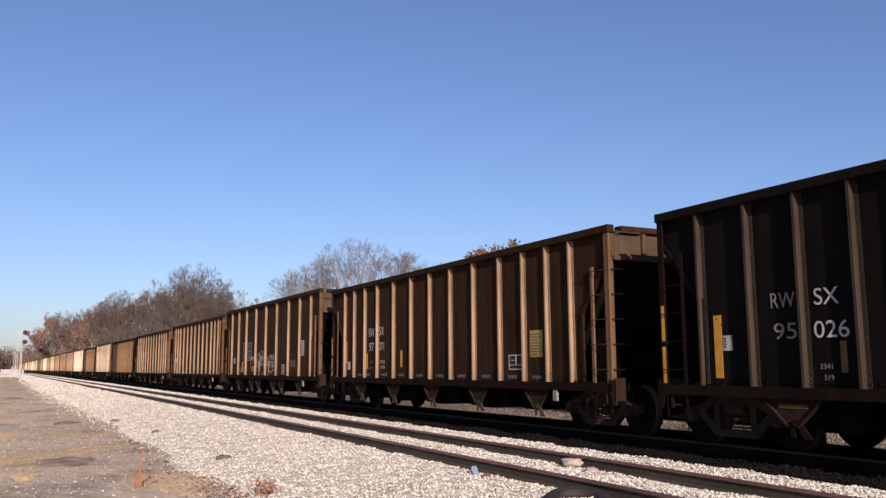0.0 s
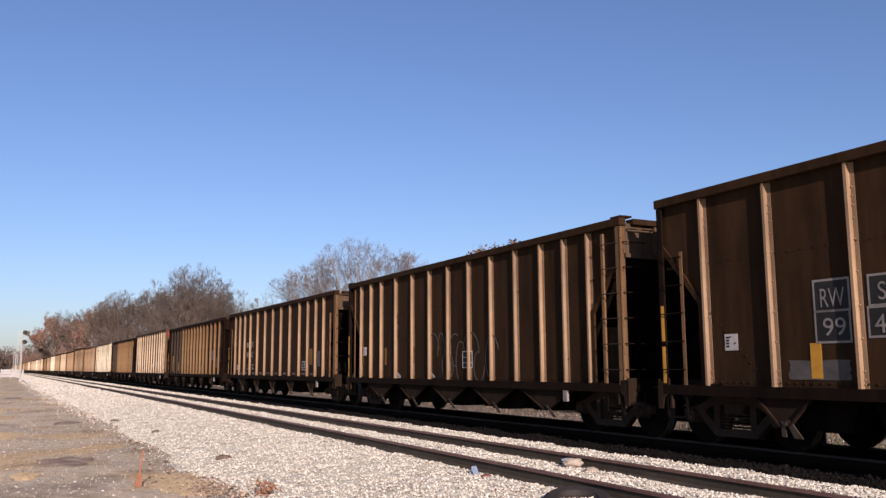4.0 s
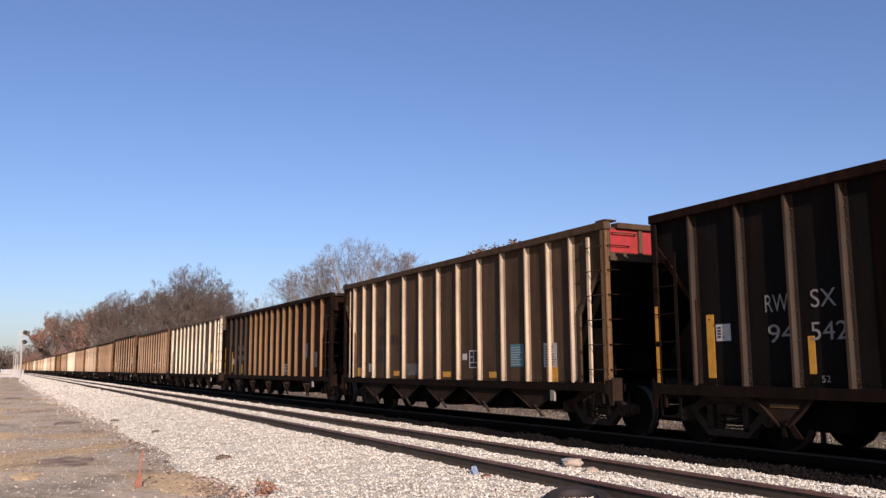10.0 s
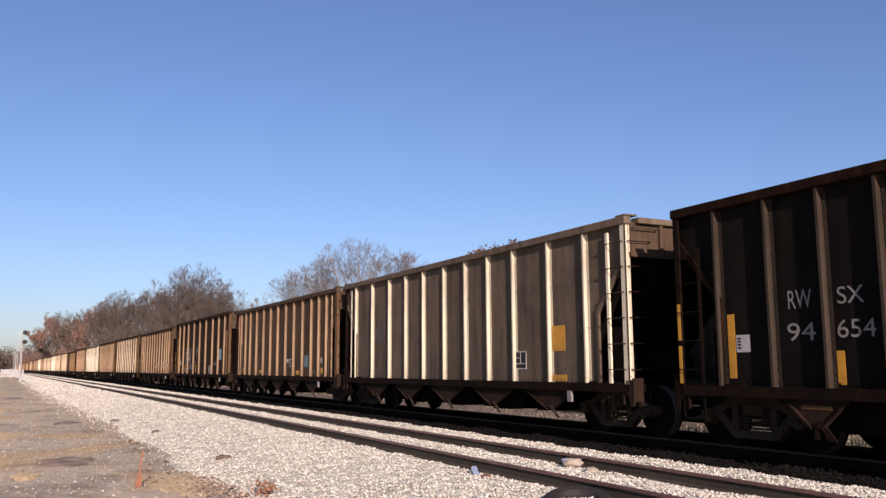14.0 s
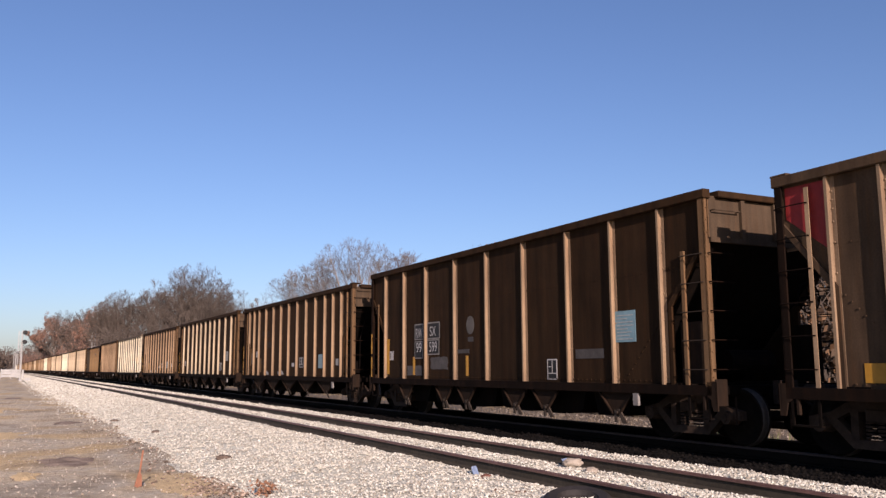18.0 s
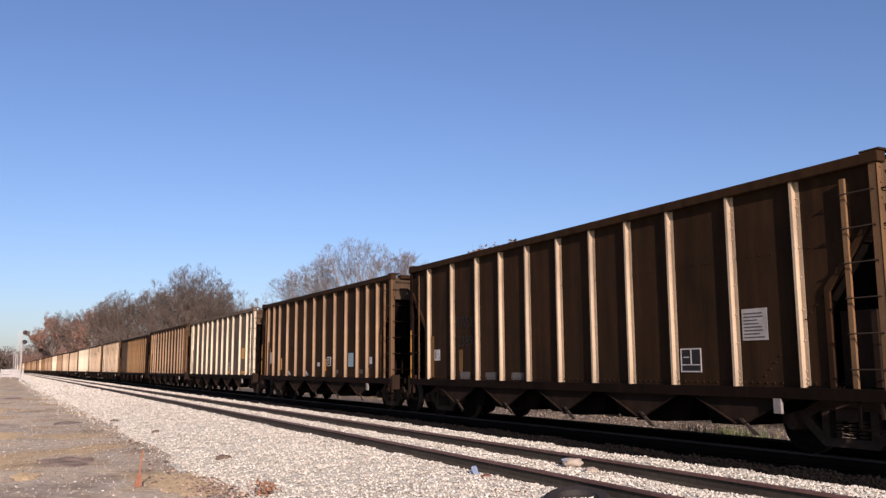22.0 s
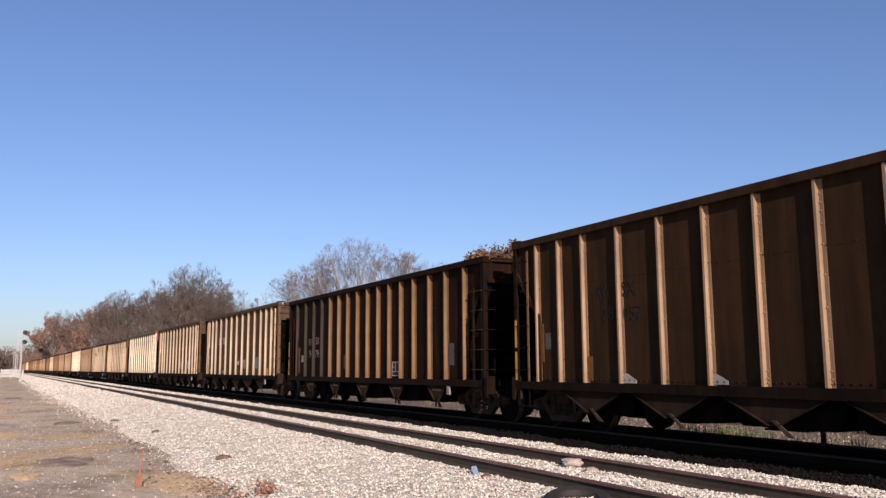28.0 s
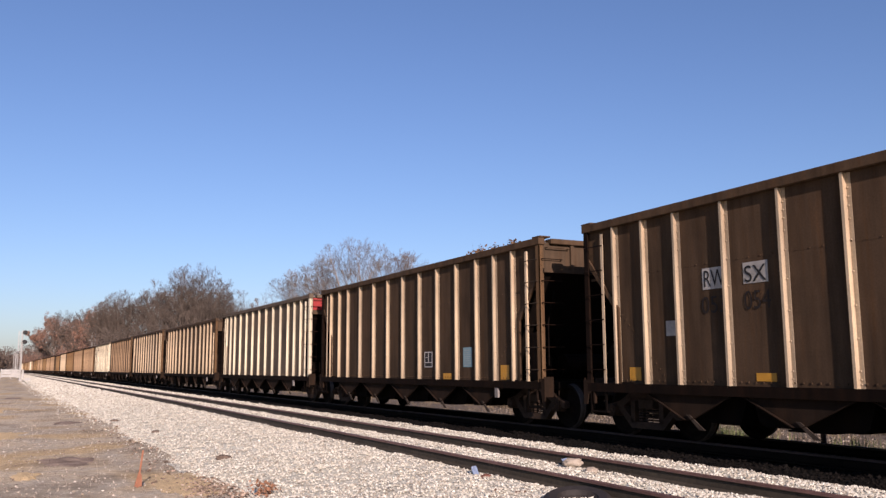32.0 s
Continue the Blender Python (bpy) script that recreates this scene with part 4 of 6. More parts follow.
def grow(seed, height, spread, levels=5, lean=0.0):
    """A spreading crown held inside a rounded outline, as (start, end, start radius, end radius, level)."""
    rng = random.Random(seed)
    segs = []
    mid, rise, reach = 0.6 * height, 0.4 * height, 0.36 * height * spread
    ratio = (0.0, 0.62, 0.52, 0.5, 0.52, 0.6)
    count = (7, 6, 5, 5, 4)

    def outside(p):
        return (p.x * p.x + p.y * p.y) / reach ** 2 + ((p.z - mid) / rise) ** 2 > 1.0

    def limb(p, d, length, r, lv):
        while lv > 1 and length > 0.35 and outside(p + d * length):
            length *= 0.78
        n = 5 if lv < 2 else 3 if lv < 4 else 2
        q, kids = p, []
        for k in range(n):
            d = (d + Vector((rng.gauss(0, 0.09), rng.gauss(0, 0.09), rng.gauss(0.015, 0.07) if lv else 0))).normalized()
            e = q + d * (length / n)
            ra, rb = r * (1 - 0.55 * k / n), r * (1 - 0.55 * (k + 1) / n)
            segs.append((q, e, ra, rb, lv))
            kids.append((q, e, rb, d.copy()))
            q = e
        if lv >= levels:
            return
        for c in range(count[lv]):
            f = 0.3 + 0.7 * (c + rng.random()) / count[lv] if lv else 0.55 + 0.45 * (c + 0.5) / count[lv]
            a, b, rb, dd = kids[min(n - 1, int(f * n))]
            ang, az = rng.uniform(0.3, 0.85) * spread, (c * 2.4 + rng.uniform(-0.5, 0.5)) % (2 * math.pi)
            u = dd.orthogonal().normalized()
            w = dd.cross(u)
            nd = (dd * math.cos(ang) + (u * math.cos(az) + w * math.sin(az)) * math.sin(ang) + Vector((0, 0, 0.06))).normalized()
            limb(a.lerp(b, rng.random()), nd, length * ratio[lv + 1] * rng.uniform(0.75, 1.2) * (1.9 if lv == 0 else 1.0), rb * (0.7 if lv == 0 else 0.55), lv + 1)

    limb(Vector((0, 0, -0.3)), Vector((lean, 0, 1)).normalized(), height * 0.42, height * 0.02, 0)
    top = max(s[1].z for s in segs)
    f = height / top
    return [(a * f, b * f, max(ra, 0.0088), max(rb, 0.0065), lv) for a, b, ra, rb, lv in segs]


def limb_mesh(name, segs, sides, thick=1.0):
    vs, fs = [], []
    for a, b, ra, rb, lv in segs:
        d = (b - a).normalized()
        u = d.orthogonal().normalized()
        w = d.cross(u)
        o = len(vs)
        for p, r in ((a, ra), (b, rb)):
            for k in range(sides):
                t = 2 * math.pi * k / sides
                vs.append(p + (u * math.cos(t) + w * math.sin(t)) * r * thick)
        for k in range(sides):
            fs.append((o + k, o + (k + 1) % sides, o + sides + (k + 1) % sides, o + sides + k))
    me = bpy.data.meshes.new(name)
    me.from_pydata([tuple(v) for v in vs], [], fs)
    return me


def leaf_mesh(name, pts, size, per, seed):
    """Small crooked leaf clumps round the given points."""
    rng = np.random.default_rng(seed)
    p = np.repeat(np.array(pts), per, axis=0)
    n = len(p)
    p = p + rng.normal(0, size * 1.6, (n, 3))
    u, w = rng.normal(0, 1, (n, 3)), rng.normal(0, 1, (n, 3))
    u /= np.linalg.norm(u, axis=1)[:, None]
    w -= u * (u * w).sum(1)[:, None]
    w /= np.linalg.norm(w, axis=1)[:, None]
    s = rng.uniform(0.5, 1.3, (n, 1)) * size
    v = np.stack([p - u * s, p + w * s * 0.6, p + u * s, p - w * s * 0.6], 1).reshape(-1, 3)
    me = bpy.data.meshes.new(name)
    me.from_pydata(v.tolist(), [], np.arange(n * 4).reshape(-1, 4).tolist())
    return me


def tree_model(seed, height, spread, levels, twig, leaf=None, size=0.1, per=0, lean=0.0, stem=None):
    segs = grow(seed, height, spread, levels, lean)
    t = new("tree")
    part("trunk", limb_mesh("trunk", [s for s in segs if s[4] < 3], 6), stem or M_BARK, t)
    part("crown", limb_mesh("crown", [s for s in segs if s[4] >= 3], 3), twig, t)
    if per:
        part("leaves", leaf_mesh("leaves", [s[1] for s in segs if s[4] >= levels - 1], size, per, seed), leaf, t)
    return t, height


def bearing(deg, d):
    return (d * math.sin(radians(deg)), d * math.cos(radians(deg)))


BARE = [tree_model(11, 16, 1.0, 5, M_TWIG, stem=M_ASH), tree_model(23, 15, 1.1, 5, M_TWIG, stem=M_ASH), tree_model(37, 14, 0.95, 5, M_TWIG, stem=M_ASH), tree_model(41, 15, 0.9, 5, M_TWIGR)]
SLIM = [tree_model(83, 14, 0.9, 5, M_TWIGD), tree_model(97, 14, 0.95, 5, M_TWIGD), tree_model(101, 14, 0.82, 5, M_TWIGD)]
RUSSET = [tree_model(53, 13, 0.95, 4, M_TWIGR, M_LEAFR, 0.1, 3), tree_model(67, 12, 1.1, 4, M_TWIGR, M_LEAFD, 0.1, 3)]
OLIVE = [tree_model(71, 13, 1.15, 4, M_TWIG, M_LEAFO, 0.16, 26)]
FIRST = set()


def plant(models, k, deg, d, h, turn, label, group):
    ob, h0 = models[k % len(models)]
    x, y = bearing(deg, d)
    m = pose(x, y, -0.5, 0, 0, turn) @ Matrix.Scale(h / h0, 4)
    if ob.name in FIRST:
        t = copy_thing(ob, pose(x, y, -0.5, 0, 0, turn))
    else:
        t = ob
        FIRST.add(ob.name)
    t.matrix_basis = m
    tagged(t, label, "tree", group)


TALL = [(18.7, 100, 17.5), (16.9, 106, 15.6), (20.6, 102, 16.2), (22.6, 104, 16.4), (15.4, 108, 15.0), (14.2, 112, 13.8), (13.3, 116, 12.0), (24.2, 108, 15.6)]
for k, (a, d, h) in enumerate(TALL):
    plant(BARE, k, a, d, h, 67 * k, "leafless grey-brown tree behind the coal train", "bare trees")
THICK = [(8.3, 120, 16.4), (6.8, 121, 14.4), (5.4, 122, 12.6), (3.8, 124, 12.7), (9.9, 118, 12.8), (11.0, 116, 9.4), (7.5, 126, 13.4), (9.0, 126, 13.6), (4.6, 126, 11.0), (6.1, 118, 11.5), (10.4, 122, 10.4), (12.0, 115, 9.2), (3.0, 128, 11.5), (7.2, 115, 11.5), (8.8, 114, 11.5), (6.4, 123, 14.0), (7.9, 118, 15.2), (8.8, 122, 14.6), (5.9, 125, 13.2), (9.5, 121, 13.0), (7.1, 123, 14.2), (4.2, 122, 11.5)]
for k, (a, d, h) in enumerate(THICK):
    plant(SLIM, k, a, d, h, 41 * k, "leafless brown tree in a dense thicket", "thicket trees")
REDS = [(0.4, 291, 20.5), (-0.4, 372, 20.5), (1.3, 234, 15.6), (2.2, 198, 16.4), (2.9, 176, 14.0), (-1.3, 541, 19.0), (3.3, 166, 15.0), (1.8, 214, 16.0), (0.0, 327, 22.0), (-0.9, 450, 18.5), (0.9, 262, 17.0), (0.2, 345, 22.0), (-0.2, 400, 21.0), (2.5, 210, 15.5)]
for k, (a, d, h) in enumerate(REDS):
    plant(RUSSET if k % 3 else SLIM, k, a, d, h, 83 * k, "russet autumn tree far along the tracks", "autumn trees")
for k, (a, d, h) in enumerate(((29.8, 88, 14.9), (28.8, 90, 14.4), (30.9, 89, 14.6))):
    plant(OLIVE, 0, a, d, h, 20 + 110 * k, "russet-brown leafy oak behind the train", "autumn trees")


def thicket(name, spots, seed, mat, leaf, label, size):
    """Undergrowth: sheaves of stems and dull leaf scraps joined."""
    rng = random.Random(seed)
    segs, tips = [], []
    for a0, a1, d0, d1, h, n in spots:
        for _ in range(n):
            x, y = bearing(rng.uniform(a0, a1), rng.uniform(d0, d1))
            hh = h * rng.uniform(0.45, 1.0)
            p = Vector((x, y, -0.5))
            for _k in range(5):
                d = Vector((rng.gauss(0, 0.32), rng.gauss(0, 0.32), 1)).normalized()
                q = p + d * hh * rng.uniform(0.5, 1)
                segs.append((p, q, 0.035, 0.02, 3))
                for _j in range(4):
                    f = rng.uniform(0.4, 1)
                    a = p.lerp(q, f)
                    b = a + Vector((rng.gauss(0, 0.6), rng.gauss(0, 0.6), rng.uniform(0.2, 1.2)))
                    segs.append((a, b, 0.022, 0.015, 4))
                    tips.append(tuple(b))
    ob = tagged(new(name), label, "thicket", kind="stuff")
    part("stems", limb_mesh("stems", segs, 3), mat, ob)
    part("leaf_scraps", leaf_mesh("leaf_scraps", tips, size, 3, seed), leaf, ob)


thicket("thicket", [(3.0, 12.2, 104, 128, 9.0, 760), (12.4, 24.5, 96, 112, 5.5, 330), (24, 40, 80, 100, 4.0, 160)], 3, M_TWIGD, M_LEAFD, "dense brown leafless undergrowth behind the train", 0.1)
thicket("thicket", [(-1.7, -0.6, 500, 580, 15.0, 170), (-0.6, 0.6, 335, 400, 11.0, 170), (0.6, 1.6, 248, 285, 10.5, 240), (1.6, 2.7, 204, 235, 10.0, 240), (2.6, 3.9, 172, 200, 9.5, 240)], 4, M_TWIGR, M_LEAFR, "russet-brown woodland edge far along the tracks", 0.22)
thicket("far_woods", [(-5.0, -3.05, 420, 500, 13.0, 420), (-3.1, -1.2, 920, 1050, 30.0, 240)], 5, M_TWIGR, M_LEAFD, "distant hazy brown woods at the horizon", 0.45)
thicket("thicket", [(36, 58, 32, 48, 6.5, 950)], 6, M_TWIGD, M_LEAFO, "dense brown and olive brush behind the verge", 0.17)
# ---- lettering and placards on the cars ----
NAMES = dict(zip("ABCDEFGHIJKLMNOPSTU", CARS))


def letters(car, text, d0, d1, z0, z1, mat):
    """Stencilled writing on the side sheet, between two distances from the car's far end."""
    ob, mid, kd = NAMES[car]
    SKIN = DEEP.get(kd, 1.5)
    h = KINDS[kd][0] / 2 + 1.49 - SKIN
    cu = bpy.data.curves.new("lettering", "FONT")
    cu.body, cu.size = text, 1.0
    tmp = bpy.data.objects.new("lettering", cu)
    me = bpy.data.meshes.new_from_object(tmp)
    bpy.data.objects.remove(tmp)
    xs, ys = [v.co.x for v in me.vertices], [v.co.y for v in me.vertices]
    x0, x1, y0, y1 = min(xs), max(xs), min(ys), max(ys)
    for v in me.vertices:
        v.co = (0.0, -(v.co.x - x0) / (x1 - x0) * (d1 - d0), (v.co.y - y0) / (y1 - y0) * (z1 - z0))
    me.materials.append(mat)
    p = part("lettering", me, None, ob)
    p.location = (-SKIN - 0.011 if text not in ("RW", "SX") or car not in "CKT" else -SKIN - 0.014, h - d0, z0)
    if car in "CK" and text in ("99", "483", "599"):
        p.location.x = -SKIN - 0.014


def sheet(car, kind, d0, d1, z0, z1, mat):
    """A thin plate, sticker or painted patch on the side sheet, with worn uneven edges."""
    ob, mid, kd = NAMES[car]
    SKIN = DEEP.get(kd, 1.5)
    h = KINDS[kd][0] / 2 + 1.49 - SKIN
    bm = bmesh.new()
    rng = random.Random(int(d0 * 1000 + z0 * 77))
    x = -SKIN - 0.008 if kind != "paint_patch" else -SKIN - 0.006
    w, g = d1 - d0, z1 - z0
    if kind == "paint_patch":
        n = 24
        pts = []
        for k in range(n):
            a = 2 * math.pi * k / n
            c, s = math.cos(a), math.sin(a)
            m = 0.5 / max(abs(c), abs(s)) * rng.uniform(0.88, 1.02)
            pts.append((x, h - (d0 + w * (0.5 + c * m)), z0 + g * (0.5 + s * m)))
    elif kind == "round_emblem":
        pts = [(x, h - (d0 + w * (0.5 + 0.5 * math.cos(2 * math.pi * k / 24))), z0 + g * (0.5 + 0.5 * math.sin(2 * math.pi * k / 24))) for k in range(24)]
    elif kind == "jacking_plate":
        pts = [(x, h - d0, z0), (x, h - d1, z0), (x, h - d1, z0 + g * 0.35), (x, h - d0 - w * 0.3, z1), (x, h - d0, z1)]
    elif kind == "end_panel":
        pts = [(x, h - d0, z0 + 0.55 * g), (x, h - d1, z0), (x, h - d1, z1), (x, h - d0, z1)]
    else:
        pts = [(x, h - d0, z0), (x, h - d1, z0), (x, h - d1, z1), (x, h - d0, z1)]
    slab(bm, pts, (0.005, 0, 0))
    p = part(kind, bm, mat, ob)
    if kind == "placard" and mat is M_WHITE and d0 < 2.3:
        b2 = bmesh.new()
        for k in range(4):
            zz = z0 + g * (0.2 + 0.18 * k)
            box(b2, x - 0.004, x - 0.001, h - d0 - w * 0.35, h - d0 - w * 0.12, zz, zz + g * 0.1)
        tagged(part("printed_text", b2, M_BLACKP, p), kind="stuff")
    if kind == "placard" and w > 0.36 and mat in (M_BLUE, M_TEAL, M_PALE, M_LEMON) and g > 0.3:
        b2 = bmesh.new()
        n = 8
        for k in range(n):
            zz = z0 + g * (0.08 + 0.86 * k / n)
            box(b2, x - 0.004, x - 0.001, h - d0 - w * rng.uniform(0.6, 0.92), h - d0 - w * 0.08, zz, zz + g * 0.035)
        tagged(part("printed_text", b2, M_PRINT if mat in (M_BLUE, M_TEAL) else M_PATCH, p), kind="stuff")
    if kind == "number_panel" and mat is M_BLACKP:
        b2 = bmesh.new()
        e = 0.03
        for q in ((d0 - e, d1 + e, z0 - e, z0), (d0 - e, d1 + e, z1, z1 + e), (d0 - e, d0, z0, z1), (d1, d1 + e, z0, z1)):
            box(b2, x, x + 0.004, h - q[1], h - q[0], q[2], q[3])
        part("painted_border", b2, M_DIMWHITE, p)
    if kind == "stencil_box":
        b2 = bmesh.new()
        e = 0.022
        for q in ((d0 - e, d1 + e, z0 - e, z0), (d0 - e, d1 + e, z1, z1 + e), (d0 - e, d0, z0, z1), (d1, d1 + e, z0, z1),
                  (d0 + w * 0.48, d0 + w * 0.54, z0 + g * 0.3, z1), (d0, d1, z0 + g * 0.26, z0 + g * 0.31), (d0 + w * 0.1, d0 + w * 0.4, z0 + g * 0.62, z0 + g * 0.67)):
            box(b2, x - 0.003, x + 0.004, h - q[1], h - q[0], q[2], q[3])
        part("painted_border", b2, M_WHITE, p)


def scrawl(car, strokes, mat, seed, width=0.016):
    """Spray-can loops: each stroke is an arc (centre distance, height, radii, start, sweep)."""
    ob, mid, kd = NAMES[car]
    SKIN = DEEP.get(kd, 1.5)
    h = KINDS[kd][0] / 2 + 1.49 - SKIN
    for cd, cz, rd, rz, a0, sw in strokes:
        bm = bmesh.new()
        n = 16
        row = []
        for k in range(n + 1):
            a = radians(a0 + sw * k / n)
            ca, sa = math.cos(a), math.sin(a)
            d, z = cd + rd * ca, cz + rz * sa
            row.append([bm.verts.new((-SKIN - dx, h - (d + e * ca), z + e * sa)) for dx in (0.006, 0.01) for e in (-width, width)])
        for k in range(n):
            p, q = row[k], row[k + 1]
            for i, j in ((0, 1), (1, 3), (3, 2), (2, 0)):
                bm.faces.new((p[i], p[j], q[j], q[i]))
        part("sprayed_line", bm, mat, ob)


letters("A", "RW", 2.28, 2.71, 2.1, 2.32, M_DIMWHITE)
letters("A", "SX", 3.03, 3.42, 2.1, 2.33, M_WHITE)
letters("A", "95", 2.31, 2.71, 1.65, 1.88, M_DIMWHITE)
letters("A", "026", 3.0, 3.55, 1.65, 1.88, M_WHITE)
letters("A", "2341", 3.06, 3.26, 1.23, 1.3, M_DIMWHITE)
letters("A", "519", 3.12, 3.27, 1.08, 1.15, M_DIMWHITE)
sheet("A", "placard", 1.31, 1.5, 1.51, 1.74, M_WHITE)
sheet("A", "reflector_strip", 3.39, 3.49, 1.18, 1.6, M_YELLOWD)
sheet("A", "reflector_strip", 1.13, 1.29, 1.09, 2.06, M_YELLOW)
letters("B", "RW", 3.16, 3.6, 2.21, 2.47, M_WHITE)
letters("B", "SX", 3.97, 4.32, 2.23, 2.48, M_WHITE)
letters("B", "97", 3.19, 3.55, 1.78, 2.03, M_WHITE)
letters("B", "071", 3.95, 4.33, 1.78, 2.02, M_WHITE)
letters("B", "LD LMT", 3.18, 3.52, 1.4, 1.47, M_DIMWHITE)
letters("B", "235300", 4.03, 4.39, 1.4, 1.49, M_WHITE)
letters("B", "LT WT", 3.17, 3.51, 1.23, 1.3, M_DIMWHITE)
letters("B", "50700", 4.09, 4.39, 1.25, 1.33, M_WHITE)
sheet("B", "reflector_strip", 1.07, 1.28, 1.43, 2.1, M_YELLOW)
sheet("B", "reflector_strip", 2.9, 3.05, 1.24, 1.71, M_YELLOW)
sheet("B", "reflector_strip", 5.5, 5.61, 1.29, 1.76, M_YELLOW)
sheet("B", "paint_patch", 2.21, 2.59, 1.02, 1.09, M_SMEAR)
sheet("B", "paint_patch", 2.95, 3.23, 1.03, 1.1, M_SMEAR)
sheet("B", "paint_patch", 4.13, 4.57, 1.03, 1.11, M_SMEAR)
sheet("B", "paint_patch", 5.33, 5.72, 1.03, 1.11, M_SMEAR)
sheet("B", "placard", 1.31, 1.57, 1.22, 1.47, M_WHITE)
sheet("B", "placard", 12.17, 12.64, 1.48, 2.04, M_LEMON)
sheet("B", "stencil_box", 11.33, 11.87, 1.24, 1.52, M_BLACKP)
for _c in "BE":
    for _d in (6.53, 7.72, 8.9, 10.08, 11.24, 12.2):
        sheet(_c, "paint_patch", _d, _d + 0.4, 1.02, 1.1, M_SMEAR)
sheet("C", "number_panel", 3.04, 3.56, 2.02, 2.41, M_BLACKP)
sheet("C", "number_panel", 3.88, 4.49, 2.05, 2.41, M_BLACKP)
sheet("C", "number_panel", 3.04, 3.55, 1.6, 1.99, M_BLACKP)
sheet("C", "number_panel", 3.85, 4.46, 1.65, 2.0, M_BLACKP)
letters("C", "RW", 3.13, 3.51, 2.06, 2.31, M_DIMWHITE)
letters("C", "SX", 4.0, 4.33, 2.1, 2.33, M_DIMWHITE)
letters("C", "99", 3.15, 3.5, 1.67, 1.91, M_DIMWHITE)
letters("C", "483", 3.92, 4.42, 1.68, 1.92, M_DIMWHITE)
sheet("C", "reflector_strip", 2.91, 3.09, 1.1, 1.58, M_YELLOW)
sheet("C", "reflector_strip", 5.76, 5.87, 1.12, 1.58, M_YELLOW)
sheet("C", "reflector_strip", 7.31, 7.43, 1.13, 1.59, M_YELLOW)
sheet("C", "placard", 1.35, 1.61, 1.51, 1.76, M_WHITE)
sheet("C", "paint_patch", 2.52, 3.53, 1.08, 1.35, M_PATCH)
sheet("C", "paint_patch", 7.39, 7.94, 1.05, 1.18, M_SMEAR)
sheet("C", "placard", 11.45, 12.02, 1.74, 2.31, M_PALE)
sheet("C", "stencil_box", 9.25, 9.53, 1.06, 1.40, M_BLACKP)
sheet("C", "paint_patch", 10.12, 10.99, 1.3, 1.6, M_PATCH)
letters("D", "RW", 2.91, 3.15, 2.59, 2.81, M_FADED)
letters("D", "SX", 3.68, 4.1, 2.53, 2.78, M_FADED)
letters("D", "310", 3.7, 4.22, 2.12, 2.34, M_FADED)
sheet("D", "reflector_strip", 0.97, 1.12, 1.38, 2.07, M_YELLOWD)
sheet("D", "reflector_strip", 2.79, 2.93, 1.35, 1.85, M_YELLOWD)
sheet("D", "reflector_strip", 4.7, 4.84, 1.4, 1.84, M_YELLOWD)
sheet("D", "placard", 1.1, 1.37, 1.65, 1.91, M_WHITE)
sheet("D", "jacking_plate", 3.6, 3.94, 0.99, 1.15, M_PALE)
sheet("D", "jacking_plate", 5.72, 6.06, 1.01, 1.17, M_PALE)
sheet("D", "stencil_box", 7.61, 8.05, 1.28, 1.64, M_BLACKP)
letters("E", "RW", 3.2, 3.63, 2.18, 2.44, M_WHITE)
letters("E", "SX", 3.98, 4.34, 2.2, 2.46, M_WHITE)
letters("E", "97", 3.23, 3.54, 1.75, 2.0, M_WHITE)
letters("E", "117", 4.0, 4.31, 1.75, 2.01, M_WHITE)
letters("E", "LD LMT", 3.22, 3.54, 1.38, 1.45, M_DIMWHITE)
letters("E", "235500", 4.08, 4.44, 1.37, 1.46, M_WHITE)
letters("E", "LT WT", 3.21, 3.53, 1.22, 1.3, M_DIMWHITE)
letters("E", "50500", 4.12, 4.44, 1.22, 1.31, M_WHITE)
sheet("E", "reflector_strip", 2.9, 3.05, 1.64, 2.13, M_YELLOWD)
sheet("E", "reflector_strip", 1.16, 1.34, 1.4, 2.03, M_YELLOWD)
sheet("E", "placard", 1.41, 1.63, 1.2, 1.43, M_WHITE)
sheet("E", "paint_patch", 2.17, 2.66, 0.99, 1.1, M_SMEAR)
sheet("E", "paint_patch", 3.01, 3.26, 1.01, 1.09, M_SMEAR)
sheet("E", "paint_patch", 4.15, 4.59, 1.0, 1.1, M_SMEAR)
sheet("E", "paint_patch", 5.38, 5.77, 1.0, 1.11, M_SMEAR)
sheet("E", "stencil_box", 11.33, 11.87, 1.22, 1.5, M_BLACKP)
sheet("E", "placard", 11.86, 12.46, 1.39, 1.97, M_YELLOWD)
sheet("E", "paint_patch", 12.89, 13.29, 1.32, 1.89, M_PATCH)
letters("F", "RW", 2.33, 2.75, 2.05, 2.3, M_DIMWHITE)
letters("F", "SX", 3.13, 3.54, 2.07, 2.32, M_DIMWHITE)
letters("F", "94", 2.36, 2.83, 1.6, 1.87, M_DIMWHITE)
letters("F", "542", 3.1, 3.69, 1.62, 1.87, M_DIMWHITE)
sheet("F", "reflector_strip", 1.13, 1.29, 1.09, 2.08, M_YELLOW)
sheet("F", "reflector_strip", 3.04, 3.15, 1.16, 1.68, M_YELLOW)
sheet("F", "placard", 1.33, 1.63, 1.66, 1.92, M_WHITE)
letters("F", "52", 3.23, 3.37, 1.05, 1.14, M_DIMWHITE)
sheet("F", "stencil_box", 9.95, 10.37, 1.06, 1.4, M_BLACKP)
sheet("F", "paint_patch", 12.17, 12.64, 1.68, 2.24, M_BLUED)
sheet("F", "paint_patch", 13.24, 13.67, 1.3, 1.88, M_PATCH)
